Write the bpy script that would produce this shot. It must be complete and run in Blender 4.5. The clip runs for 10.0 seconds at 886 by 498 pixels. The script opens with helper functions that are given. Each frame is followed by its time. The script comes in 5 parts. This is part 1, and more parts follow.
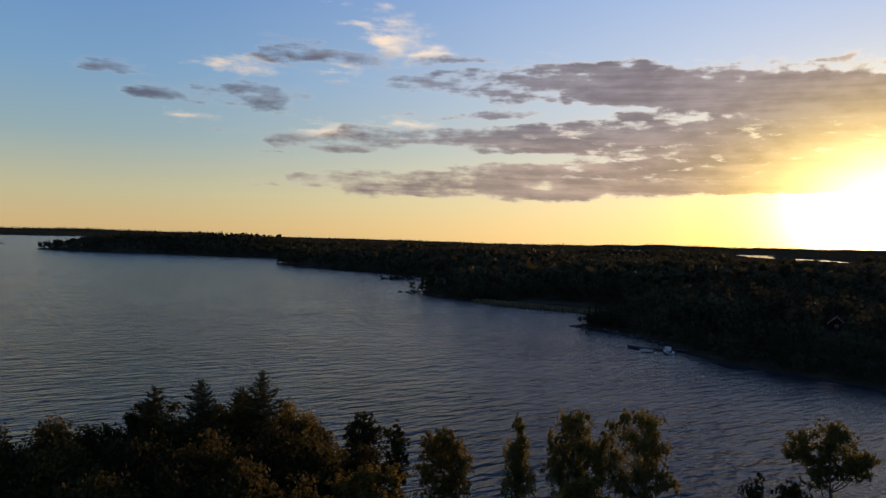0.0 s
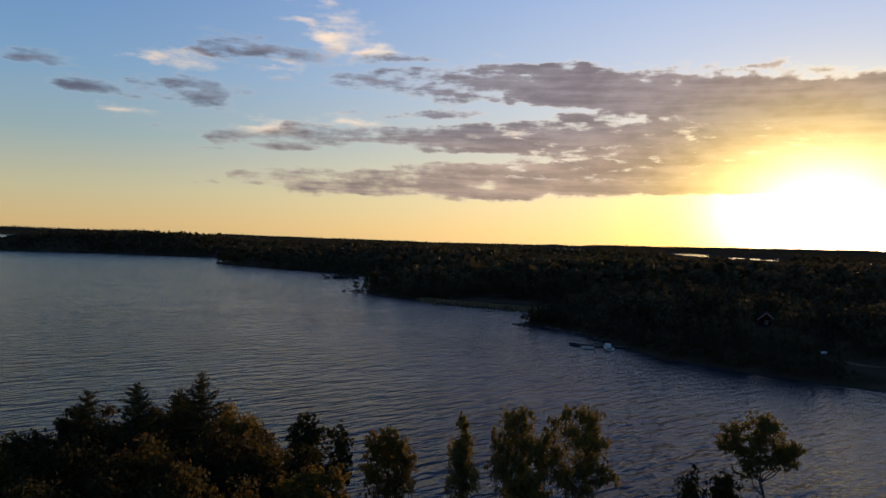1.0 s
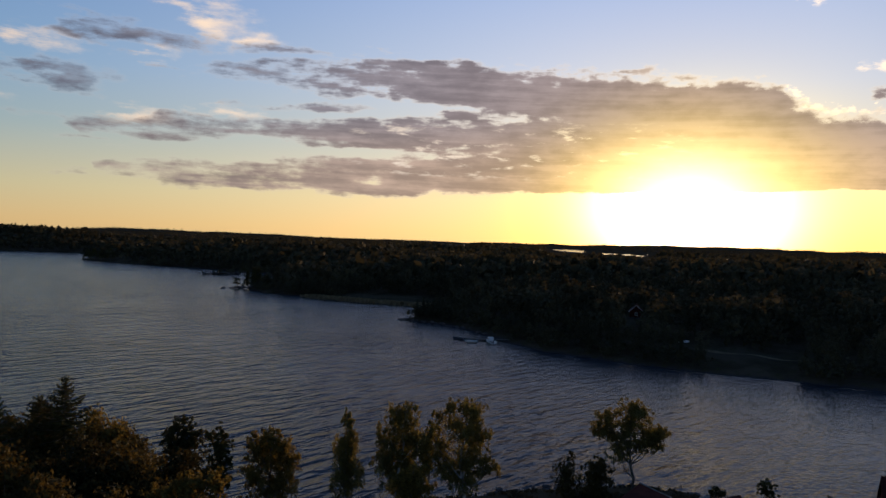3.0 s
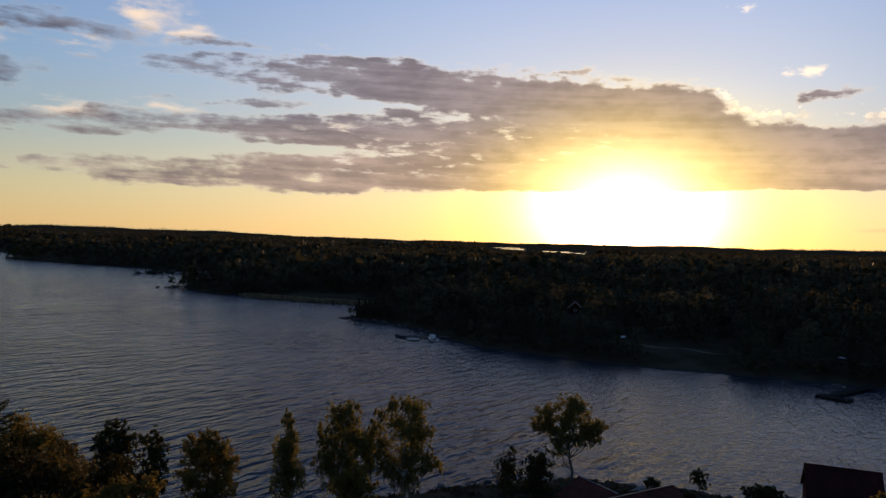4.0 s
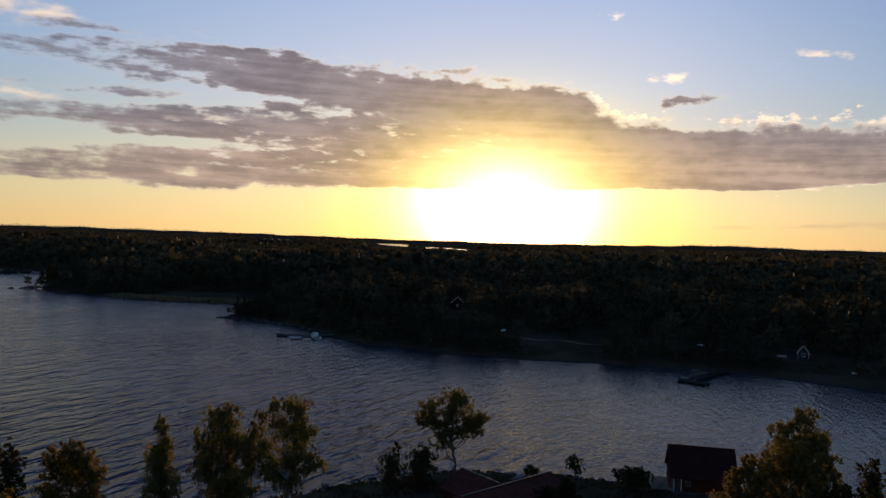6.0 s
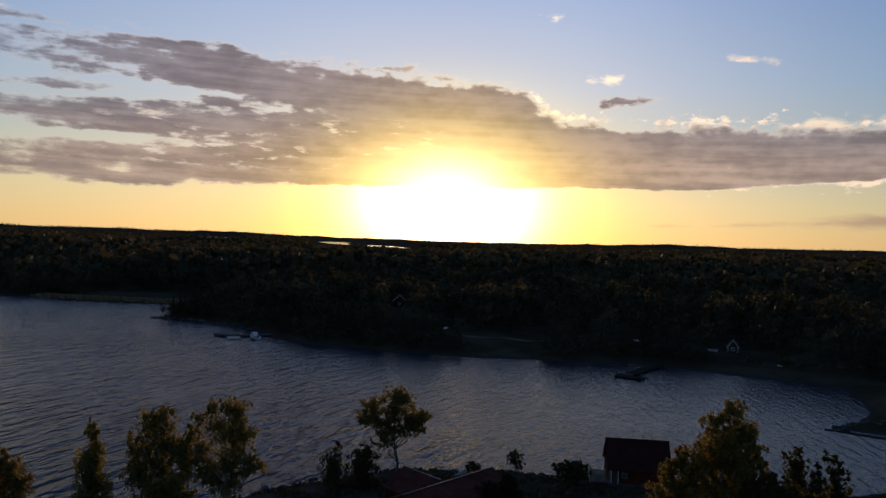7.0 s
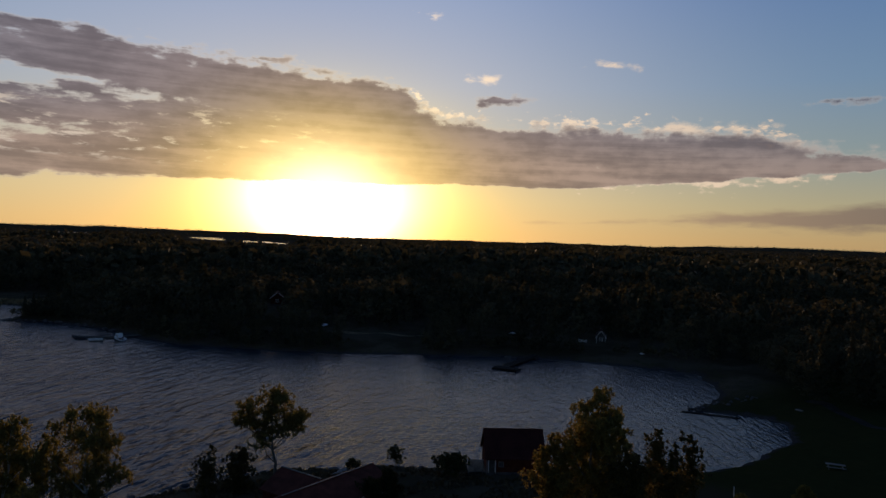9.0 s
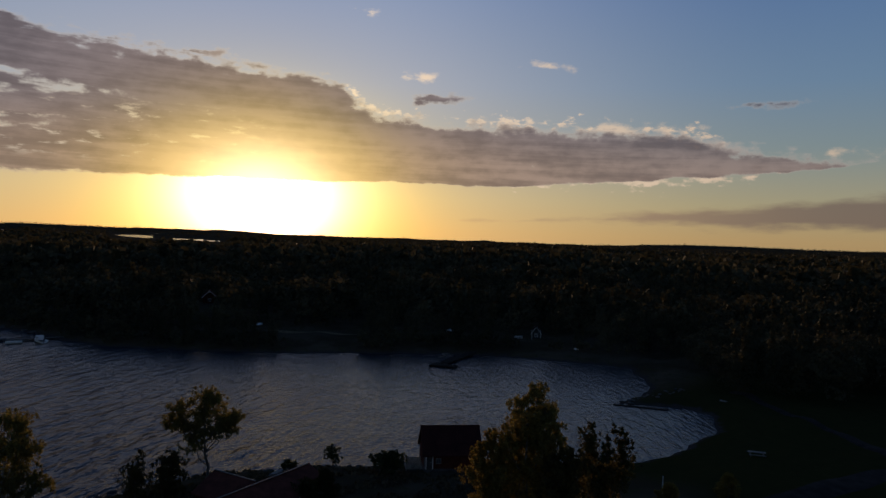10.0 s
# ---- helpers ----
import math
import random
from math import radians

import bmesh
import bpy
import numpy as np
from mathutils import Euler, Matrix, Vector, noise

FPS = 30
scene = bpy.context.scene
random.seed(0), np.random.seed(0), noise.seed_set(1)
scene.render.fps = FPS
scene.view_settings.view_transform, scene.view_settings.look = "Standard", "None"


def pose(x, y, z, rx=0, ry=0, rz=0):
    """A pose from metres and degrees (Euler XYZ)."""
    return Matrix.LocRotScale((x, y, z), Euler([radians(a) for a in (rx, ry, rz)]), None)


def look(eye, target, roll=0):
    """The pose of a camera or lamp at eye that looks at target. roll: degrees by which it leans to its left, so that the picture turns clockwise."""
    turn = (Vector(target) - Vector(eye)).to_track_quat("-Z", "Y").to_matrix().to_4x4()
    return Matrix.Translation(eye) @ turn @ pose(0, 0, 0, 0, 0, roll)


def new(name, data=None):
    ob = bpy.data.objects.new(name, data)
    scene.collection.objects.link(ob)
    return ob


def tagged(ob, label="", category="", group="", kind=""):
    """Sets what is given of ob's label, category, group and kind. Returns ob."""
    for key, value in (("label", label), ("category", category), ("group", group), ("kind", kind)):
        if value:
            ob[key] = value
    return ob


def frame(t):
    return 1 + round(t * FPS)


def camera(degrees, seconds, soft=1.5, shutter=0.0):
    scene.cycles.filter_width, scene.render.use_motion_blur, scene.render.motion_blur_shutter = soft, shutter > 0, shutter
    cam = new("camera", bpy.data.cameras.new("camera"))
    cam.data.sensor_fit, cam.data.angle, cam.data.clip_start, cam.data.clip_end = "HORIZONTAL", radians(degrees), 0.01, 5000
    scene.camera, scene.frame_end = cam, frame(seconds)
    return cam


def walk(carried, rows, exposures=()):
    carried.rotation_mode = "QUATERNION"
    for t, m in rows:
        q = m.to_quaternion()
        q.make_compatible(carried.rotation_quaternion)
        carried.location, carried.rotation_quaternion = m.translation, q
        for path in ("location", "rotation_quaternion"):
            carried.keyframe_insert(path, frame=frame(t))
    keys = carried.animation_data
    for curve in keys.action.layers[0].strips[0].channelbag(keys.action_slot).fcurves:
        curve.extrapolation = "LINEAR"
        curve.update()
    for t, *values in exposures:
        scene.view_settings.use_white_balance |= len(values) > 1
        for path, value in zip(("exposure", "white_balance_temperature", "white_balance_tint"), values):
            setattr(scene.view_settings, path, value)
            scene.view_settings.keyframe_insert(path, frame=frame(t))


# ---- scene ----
# ---- camera: it hovers in one place over the near shore and turns slowly to the right ----
cam = camera(64.53, 10.0, soft=1.5)
EYE = 35.0
ROWS = [
    (0.0, 0.000, -0.778, -1.582),
    (0.5, -2.270, -0.753, -1.618),
    (1.0, -4.546, -0.744, -1.641),
    (1.5, -6.868, -0.742, -1.681),
    (2.0, -9.162, -0.745, -1.670),
    (2.5, -11.520, -0.790, -1.768),
    (4.0, -18.626, -0.843, -1.846),
    (4.5, -21.018, -0.871, -1.837),
    (5.0, -23.375, -0.853, -1.852),
    (5.5, -25.755, -0.837, -1.794),
    (7.0, -32.847, -0.848, -1.804),
    (7.5, -35.224, -0.850, -1.840),
    (8.0, -37.534, -0.881, -1.873),
    (8.5, -40.009, -0.896, -1.925),
    (9.0, -42.619, -0.887, -1.873),
    (9.5, -45.205, -0.904, -1.923),
    (10.0, -47.745, -0.911, -1.886),
]
walk(cam, [(t, pose(0, 0, EYE, 0, 0, yaw) @ pose(0, 0, 0, pitch) @ pose(0, 0, 0, 0, roll) @ pose(0, 0, 0, 90))
           for t, yaw, pitch, roll in ROWS],
     exposures=[(0.0, 0.06, 6600, 13), (2.5, 0.04, 6720, 16), (5.5, 0.02, 6720, 16), (7.5, -0.17, 6720, 16), (9.0, -0.48, 6680, 16), (10.0, -0.72, 6680, 16)])

# ---- world: evening sky with broken cloud, sun just above the horizon ----
SUN_AZ, SUN_EL = 33.1, 2.7        # degrees clockwise from +y, and up

world = bpy.data.worlds.new("evening_sky")
scene.world = world
world.use_nodes = True
wn, wl = world.node_tree.nodes, world.node_tree.links
wn.clear()


class Graph:
    """Short hand for node maths in one tree."""

    def __init__(self, tree):
        self.n, self.l = tree.nodes, tree.links

    def put(self, sock, v):
        if hasattr(v, "is_output"):
            self.l.new(v, sock)
        else:
            sock.default_value = v

    def m(self, op, a, b=0.0, c=0.0, clamp=False):
        k = self.n.new("ShaderNodeMath")
        k.operation, k.use_clamp = op, clamp
        for s, v in zip(k.inputs, (a, b, c)):
            self.put(s, v)
        return k.outputs[0]

    def xyz(self, x, y, z):
        k = self.n.new("ShaderNodeCombineXYZ")
        for s, v in zip(k.inputs, (x, y, z)):
            self.put(s, v)
        return k.outputs[0]

    def noise(self, vec, scale, detail=4.0, rough=0.55, out=0):
        k = self.n.new("ShaderNodeTexNoise")
        self.put(k.inputs["Vector"], vec)
        k.inputs["Scale"].default_value, k.inputs["Detail"].default_value, k.inputs["Roughness"].default_value = scale, detail, rough
        return k.outputs[out]

    def step(self, v, lo, hi, a=0.0, b=1.0):
        k = self.n.new("ShaderNodeMapRange")
        k.interpolation_type = "SMOOTHSTEP"
        for s, w in zip(k.inputs, (v, lo, hi, a, b)):
            self.put(s, w)
        return k.outputs[0]

    def mix(self, f, a, b, kind="MIX"):
        k = self.n.new("ShaderNodeMix")
        k.data_type, k.blend_type, k.clamp_factor = "RGBA", kind, True
        self.put(k.inputs["Factor"], f)
        self.put(k.inputs["A"], a if hasattr(a, "is_output") else (*a, 1))
        self.put(k.inputs["B"], b if hasattr(b, "is_output") else (*b, 1))
        return k.outputs["Result"]

    def ramp(self, f, stops):
        k = self.n.new("ShaderNodeValToRGB")
        e = k.color_ramp.elements
        while len(e) < len(stops):
            e.new(0.5)
        for i, (p, col) in enumerate(stops):
            e[i].position = p
            e[i].color = (*col, 1)
        self.put(k.inputs[0], f)
        return k.outputs[0]

    def curve(self, v, pts):
        """A smooth curve of v through (x, y) points in 0..1."""
        k = self.n.new("ShaderNodeFloatCurve")
        c = k.mapping.curves[0]
        while len(c.points) < len(pts):
            c.points.new(0.5, 0.5)
        for p, (x, y) in zip(c.points, pts):
            p.location = (x, y)
        k.mapping.update()
        self.put(k.inputs["Value"], v)
        return k.outputs[0]


g = Graph(world.node_tree)
coord = wn.new("ShaderNodeTexCoord")
sep = wn.new("ShaderNodeSeparateXYZ")
wl.new(coord.outputs["Generated"], sep.inputs[0])
az = g.m("MULTIPLY", g.m("ARCTAN2", sep.outputs[0], sep.outputs[1]), 57.2958)
el = g.m("MULTIPLY", g.m("ARCSINE", sep.outputs[2]), 57.2958)

# clear sky: Nishita for the whole dome, warmed towards the horizon
nishita = wn.new("ShaderNodeTexSky")
nishita.sky_type, nishita.sun_disc = "NISHITA", False
nishita.sun_elevation, nishita.sun_rotation = radians(SUN_EL), radians(SUN_AZ)
nishita.air_density, nishita.dust_density, nishita.ozone_density = 1.0, 0.6, 1.6
daz = g.m("WRAP", g.m("SUBTRACT", az, SUN_AZ), 180.0, -180.0)
away = g.m("MULTIPLY", g.m("ABSOLUTE", daz), g.step(daz, 0.0, 20.0, 1.0, 1.5))
far_sun = g.step(away, 5.0, 62.0)
level = g.m("DIVIDE", g.m("ADD", el, 5.0), 95.0, clamp=True)
near_col = g.ramp(level, [(0.0, (0.62, 0.42, 0.20)), (0.058, (0.80, 0.61, 0.28)), (0.085, (0.76, 0.66, 0.38)), (0.13, (0.52, 0.58, 0.54)),
                          (0.18, (0.40, 0.54, 0.71)), (0.26, (0.26, 0.43, 0.72)), (0.36, (0.11, 0.23, 0.50)), (1.0, (0.03, 0.075, 0.20))])
far_col = g.ramp(level, [(0.0, (0.44, 0.31, 0.155)), (0.058, (0.54, 0.405, 0.20)), (0.085, (0.44, 0.43, 0.28)), (0.13, (0.235, 0.355, 0.40)),
                         (0.18, (0.150, 0.310, 0.50)), (0.26, (0.088, 0.23, 0.50)), (0.36, (0.04, 0.12, 0.32)), (1.0, (0.02, 0.05, 0.14))])
clear = g.mix(far_sun, near_col, far_col)
clear = g.mix(0.02, clear, nishita.outputs[0])
east = g.step(away, 75.0, 170.0, 1.0, 0.8)
clear = g.mix(1.0, clear, g.xyz(east, east, east), "MULTIPLY")

# glow of the air round the sun
del_ = g.m("MULTIPLY", g.m("SUBTRACT", el, SUN_EL - 1.1), 0.78)
flat = g.m("SQRT", g.m("ADD", g.m("POWER", g.m("MULTIPLY", daz, 0.47), 2.0), g.m("POWER", del_, 2.0)))
rise = g.m("MULTIPLY", g.m("ABSOLUTE", g.m("SUBTRACT", el, 2.9)), 0.46)
wide_r = g.m("SQRT", g.m("ADD", g.m("POWER", g.m("MULTIPLY", daz, 0.32), 2.0), g.m("POWER", rise, 2.0)))
core = g.m("EXPONENT", g.m("MULTIPLY", g.m("POWER", g.m("DIVIDE", wide_r, 2.45), 2.2), -1.0))
disc = g.m("EXPONENT", g.m("MULTIPLY", g.m("POWER", g.m("DIVIDE", wide_r, 1.25), 2.0), -1.0))
halo = g.m("EXPONENT", g.m("DIVIDE", flat, -1.7))
veil = g.m("EXPONENT", g.m("DIVIDE", flat, -9.0))

# clouds: one broken deck between two edges that follow the azimuth, gaps in its thin end, and loose tufts, all frayed by noise
big = g.m("SUBTRACT", g.noise(g.xyz(g.m("MULTIPLY", az, 0.10), g.m("MULTIPLY", el, 0.34), 3.7), 1.3, 3.0, 0.5), 0.5)
fine = g.m("SUBTRACT", g.noise(g.xyz(g.m("MULTIPLY", az, 0.09), g.m("MULTIPLY", el, 0.42), 9.1), 2.9, 6.0, 0.60), 0.5)
puff = g.m("SUBTRACT", g.noise(g.xyz(g.m("MULTIPLY", az, 0.5), g.m("MULTIPLY", el, 0.8), 5.3), 1.3, 5.0, 0.58), 0.5)
elw = g.m("ADD", el, g.m("MULTIPLY", big, 1.6))
azw = g.m("ADD", az, g.m("MULTIPLY", fine, 5.0))
u = g.m("DIVIDE", g.m("ADD", az, 40.0), 140.0, clamp=True)


def along(points, top):
    """A value that follows the azimuth through (azimuth, value) points."""
    return g.m("MULTIPLY", g.curve(u, [((a + 40) / 140, e / top) for a, e in points]), top)


def tuft(a, e, w, h):
    dx = g.m("DIVIDE", g.m("SUBTRACT", azw, a), w)
    dy = g.m("DIVIDE", g.m("SUBTRACT", elw, e), h)
    r = g.m("SQRT", g.m("ADD", g.m("MULTIPLY", dx, dx), g.m("MULTIPLY", dy, dy)))
    return g.m("MULTIPLY", g.m("SUBTRACT", 1.0, r), min(1.0, h / 0.5))


def gap(mid, depth, half):
    d = g.m("DIVIDE", g.m("SUBTRACT", elw, along(mid, 20)), along(half, 5))
    return g.m("MULTIPLY", along(depth, 5), g.m("EXPONENT", g.m("MULTIPLY", g.m("MULTIPLY", d, d), -1.0)))


upper = along([(-40, 2.0), (-17, 7.8), (-14, 8.4), (-9.5, 8.7), (-7, 12.4), (-2, 13.4), (6, 14.2), (15, 14.2), (29, 13.1), (38, 12.5), (40.5, 10.8),
               (43, 9.9), (57, 9.2), (66, 8.7), (70, 7.6), (76, 6.7), (80, 6.2), (100, 2)], 20)
lower = along([(-40, 9.0), (-17, 8.0), (-14, 7.0), (-12, 4.0), (-6, 3.6), (8, 3.4), (26, 3.95), (44, 4.3), (54, 4.35), (60, 4.7), (66, 5.1), (75, 5.6), (80, 6.4), (100, 10)], 20)
deck = g.m("MINIMUM", g.m("DIVIDE", g.m("SUBTRACT", upper, elw), 0.9), g.m("DIVIDE", g.m("SUBTRACT", g.m("ADD", el, g.m("MULTIPLY", big, g.step(az, 5.0, 30.0, 0.6, 0.07))), lower), g.step(az, 10.0, 34.0, 0.42, 0.15)))
deck = g.m("MINIMUM", deck, g.step(az, -4.0, 26.0, 0.8, 1.9))
deck = g.m("SUBTRACT", deck, gap([(-40, 10), (-10, 10.4), (5, 10.4), (18, 9.9), (30, 9.0), (100, 8)],
                                 [(-40, 3), (-8, 3.0), (3, 2.4), (12, 1.9), (20, 1.1), (29, 0.2), (100, 0)], [(-40, 1.3), (-8, 1.2), (8, 0.95), (20, 0.7), (30, 0.5), (100, 0.5)]))
deck = g.m("SUBTRACT", deck, gap([(-40, 6), (-10, 6.0), (0, 6.6), (12, 6.9), (22, 7.2), (100, 7)],
                                 [(-40, 3), (-8, 2.6), (2, 1.7), (12, 1.2), (22, 0.7), (32, 0.1), (100, 0)], [(-40, 0.6), (100, 0.5)]))
low = along([(-40, 0.0), (47, 0.0), (56, 0.2), (66, 0.75), (80, 1.35), (100, 1.6)], 5)
low_d = g.m("ABSOLUTE", g.m("SUBTRACT", g.m("ADD", el, g.m("MULTIPLY", big, 0.7)), along([(-40, 1.3), (50, 1.4), (64, 2.0), (80, 2.6), (100, 3.0)], 20)))
bank = deck
haze_bank = g.m("SUBTRACT", g.m("DIVIDE", g.m("SUBTRACT", low, low_d), 0.5), g.step(az, 50.0, 44.0, 0.0, 3.0))
DARK_TUFTS = [(3.5, 10.1, 4.4, 0.5), (14.5, 10.2, 2.5, 0.4), (9.0, 13.9, 4.0, 0.42), (-1.5, 12.6, 4.6, 0.75), (2.5, 13.4, 3.6, 0.4), (-2.5, 7.8, 6.0, 0.62), (-6.0, 4.2, 6.5, 0.3),
              (-15.0, 10.9, 3.6, 0.9), (-9.9, 14.2, 5.2, 0.95), (-25.4, 11.9, 3.2, 0.42), (-22.6, 10.6, 2.0, 0.45), (47.2, 11.3, 1.8, 0.24),
              (72.6, 10.5, 1.7, 0.3), (29.5, 13.4, 1.2, 0.4), (1.5, 14.3, 3.5, 0.35), (-12.5, 6.3, 1.9, 0.2), (-14.5, 4.2, 0.9, 0.15)]
LIT_TUFTS = [(-15.8, 12.9, 2.8, 0.8), (-4.6, 15.9, 2.6, 1.7), (-8.0, 13.2, 1.2, 0.5), (-1.5, 14.9, 2.6, 0.5), (-20.4, 8.9, 2.2, 0.45), (-9.6, 8.5, 2.6, 0.6),
             (-2.6, 9.2, 3.2, 0.45), (46.0, 12.6, 1.5, 0.5), (55.2, 14.0, 0.4, 0.06), (41.2, 17.4, 0.6, 0.3), (-8.6, 18.0, 1.0, 0.4), (-31.0, 16.6, 1.5, 0.5),
             (61.0, 9.0, 3.4, 0.45), (65.0, 8.9, 1.6, 0.25), (76.5, 6.9, 1.6, 0.3)]
for spot_of_cloud in DARK_TUFTS:
    bank = g.m("MAXIMUM", bank, g.m("MULTIPLY", g.m("ADD", tuft(*spot_of_cloud), 0.12), 1.25))
lit = tuft(*LIT_TUFTS[0])
lump = g.m("SUBTRACT", g.noise(g.xyz(g.m("MULTIPLY", az, 0.75), g.m("MULTIPLY", el, 1.5), 7.7), 1.5, 3.0, 0.55), 0.5)
crest = g.m("SUBTRACT", 0.25, g.m("DIVIDE", g.m("ABSOLUTE", g.m("SUBTRACT", elw, g.m("ADD", upper, 0.1))), 0.6))
crest = g.m("ADD", g.m("SUBTRACT", crest, g.m("ADD", g.step(az, 41.0, 36.0, 0.0, 2.0), g.step(az, 67.0, 73.0, 0.0, 2.0))), g.m("MULTIPLY", lump, 5.5))
lit = g.m("MAXIMUM", lit, crest)
fringe = g.m("SUBTRACT", 0.55, g.m("DIVIDE", g.m("ABSOLUTE", g.m("SUBTRACT", elw, g.m("ADD", lower, 0.05))), 0.5))
fringe = g.m("ADD", g.m("SUBTRACT", fringe, g.m("ADD", g.step(az, 58.0, 50.0, 0.0, 2.0), g.step(az, 74.0, 79.0, 0.0, 2.0))), g.m("MULTIPLY", lump, 4.0))
lit = g.m("MAXIMUM", lit, fringe)
for spot_of_cloud in LIT_TUFTS[1:]:
    lit = g.m("MAXIMUM", lit, tuft(*spot_of_cloud))
fray = g.m("ADD", g.m("ADD", g.m("MULTIPLY", fine, g.step(az, 8.0, 36.0, 4.4, 2.4)), g.m("MULTIPLY", big, 2.4)), g.m("MULTIPLY", puff, g.step(az, 8.0, 36.0, 1.8, 3.2)))
dens = g.m("ADD", g.m("MAXIMUM", bank, -2.5), fray)
dens_lit = g.m("ADD", g.m("MAXIMUM", lit, -2.5), fray)
cover = g.step(dens, -0.2, g.step(az, -9.0, 12.0, 1.8, 0.9))
cover_lit = g.m("MULTIPLY", g.step(dens_lit, -0.25, g.step(az, -6.0, 12.0, 2.0, 1.0)), 0.88)
thick = g.step(dens, -0.05, 0.8)
near = g.m("EXPONENT", g.m("DIVIDE", g.m("ABSOLUTE", daz), -28.0))
rim_col = g.mix(near, (0.50, 0.49, 0.49), (1.02, 0.88, 0.68))
high_col = g.mix(near, (0.115, 0.15, 0.215), (0.215, 0.182, 0.205))
low_col = g.mix(near, (0.22, 0.205, 0.22), (0.40, 0.295, 0.23))
body_col = g.mix(g.step(el, 5.0, 10.0), low_col, high_col)
streak = g.m("SUBTRACT", g.noise(g.xyz(g.m("MULTIPLY", az, 0.055), g.m("ADD", el, g.m("MULTIPLY", az, 0.02)), 1.9), 1.5, 4.0, 0.6), 0.5)
body_col = g.mix(g.step(g.m("ADD", fray, g.m("MULTIPLY", streak, 4.5)), -1.2, 1.5), g.mix(1.0, body_col, (1.5, 1.42, 1.33), "MULTIPLY"), g.mix(1.0, body_col, (0.70, 0.70, 0.74), "MULTIPLY"))
sky = g.mix(cover_lit, clear, g.mix(near, (0.80, 0.62, 0.45), (1.5, 1.28, 0.98)))
haze_cover = g.step(g.m("ADD", haze_bank, g.m("MULTIPLY", fine, 3.4)), -0.3, 1.5)
sky = g.mix(g.m("MULTIPLY", haze_cover, 0.85), sky, g.mix(g.step(az, 52.0, 78.0), (0.50, 0.36, 0.24), (0.21, 0.17, 0.155)))
brow = g.m("MULTIPLY", g.step(g.m("SUBTRACT", upper, g.m("ADD", elw, g.m("MULTIPLY", fray, -0.5))), 0.9, 0.0), g.step(az, 22.0, 42.0))
brow = g.m("MULTIPLY", brow, g.step(g.m("SUBTRACT", upper, elw), -1.3, -0.7))
thick = g.m("MULTIPLY", thick, g.m("SUBTRACT", 1.0, g.m("MULTIPLY", brow, 0.9)))
holes = g.noise(g.xyz(g.m("MULTIPLY", az, 0.36), g.m("MULTIPLY", el, 1.5), 2.2), 1.25, 5.0, 0.62)
holes = g.m("MULTIPLY", g.step(holes, 0.555, 0.70), g.m("MULTIPLY", g.m("MULTIPLY", g.step(az, 4.0, 10.0), g.step(az, 40.0, 24.0)), g.m("MULTIPLY", g.step(el, 4.6, 5.6), g.step(el, 9.8, 8.4))))
thick = g.m("MULTIPLY", thick, g.m("SUBTRACT", 1.0, g.m("MULTIPLY", holes, 0.95)))
sky = g.mix(g.m("MULTIPLY", cover, 0.94), sky, g.mix(thick, rim_col, body_col))
shine = g.m("SUBTRACT", 1.0, g.m("MULTIPLY", cover, 0.42))
pierce = g.m("SUBTRACT", 1.0, g.m("MULTIPLY", cover, 0.52))
glow = g.mix(1.0, (4.2, 2.3, 0.0), g.xyz(halo, halo, halo), "MULTIPLY")
glow = g.mix(1.0, glow, g.mix(1.0, (0.46, 0.28, 0.11), g.xyz(veil, veil, veil), "MULTIPLY"), "ADD")
amber = g.m("EXPONENT", g.m("MULTIPLY", g.m("POWER", g.m("DIVIDE", wide_r, 3.1), 2.0), -1.0))
sky = g.mix(1.0, sky, g.xyz(1.0, g.m("SUBTRACT", 1.0, g.m("MULTIPLY", amber, 0.06)), g.m("SUBTRACT", 1.0, g.m("MULTIPLY", amber, 0.8))), "MULTIPLY")
hot = g.mix(1.0, (2.9, 2.15, 2.3), g.xyz(core, core, g.m("POWER", core, 1.5)), "MULTIPLY")
hot = g.mix(1.0, hot, g.xyz(g.m("MULTIPLY", disc, 3.0), g.m("MULTIPLY", disc, 2.9), g.m("MULTIPLY", disc, 2.7)), "ADD")
glow = g.mix(1.0, glow, g.xyz(shine, shine, shine), "MULTIPLY")
hot = g.mix(1.0, hot, g.xyz(pierce, pierce, g.m("MULTIPLY", pierce, g.m("SUBTRACT", 1.0, g.m("MULTIPLY", cover, 0.38)))), "MULTIPLY")
glow = g.mix(1.0, glow, hot, "ADD")
sky = g.mix(1.0, sky, glow, "ADD")
back = wn.new("ShaderNodeBackground")
wl.new(sky, back.inputs[0])
back.inputs[1].default_value = 1.0
wl.new(back.outputs[0], wn.new("ShaderNodeOutputWorld").inputs[0])

sun = new("sun", bpy.data.lights.new("sun", "SUN"))
sun.data.energy, sun.data.angle, sun.data.color = 3.2, radians(0.6), (1.0, 0.65, 0.35)
sa, se = radians(SUN_AZ), radians(SUN_EL)
sun.matrix_world = look((math.sin(sa) * 900, math.cos(sa) * 900, 900 * math.tan(se)), (0, 0, 0))


# ---- materials ----
def shade(name, build, rough=0.8, metal=0.0, spec=0.3):
    """A Principled material; build(graph, principled) adds what drives it."""
    mat = bpy.data.materials.new(name)
    mat.use_nodes = True
    gr = Graph(mat.node_tree)
    bsdf = mat.node_tree.nodes["Principled BSDF"]
    bsdf.inputs["Roughness"].default_value, bsdf.inputs["Metallic"].default_value = rough, metal
    bsdf.inputs["Specular IOR Level"].default_value = spec
    build(gr, bsdf)
    return mat


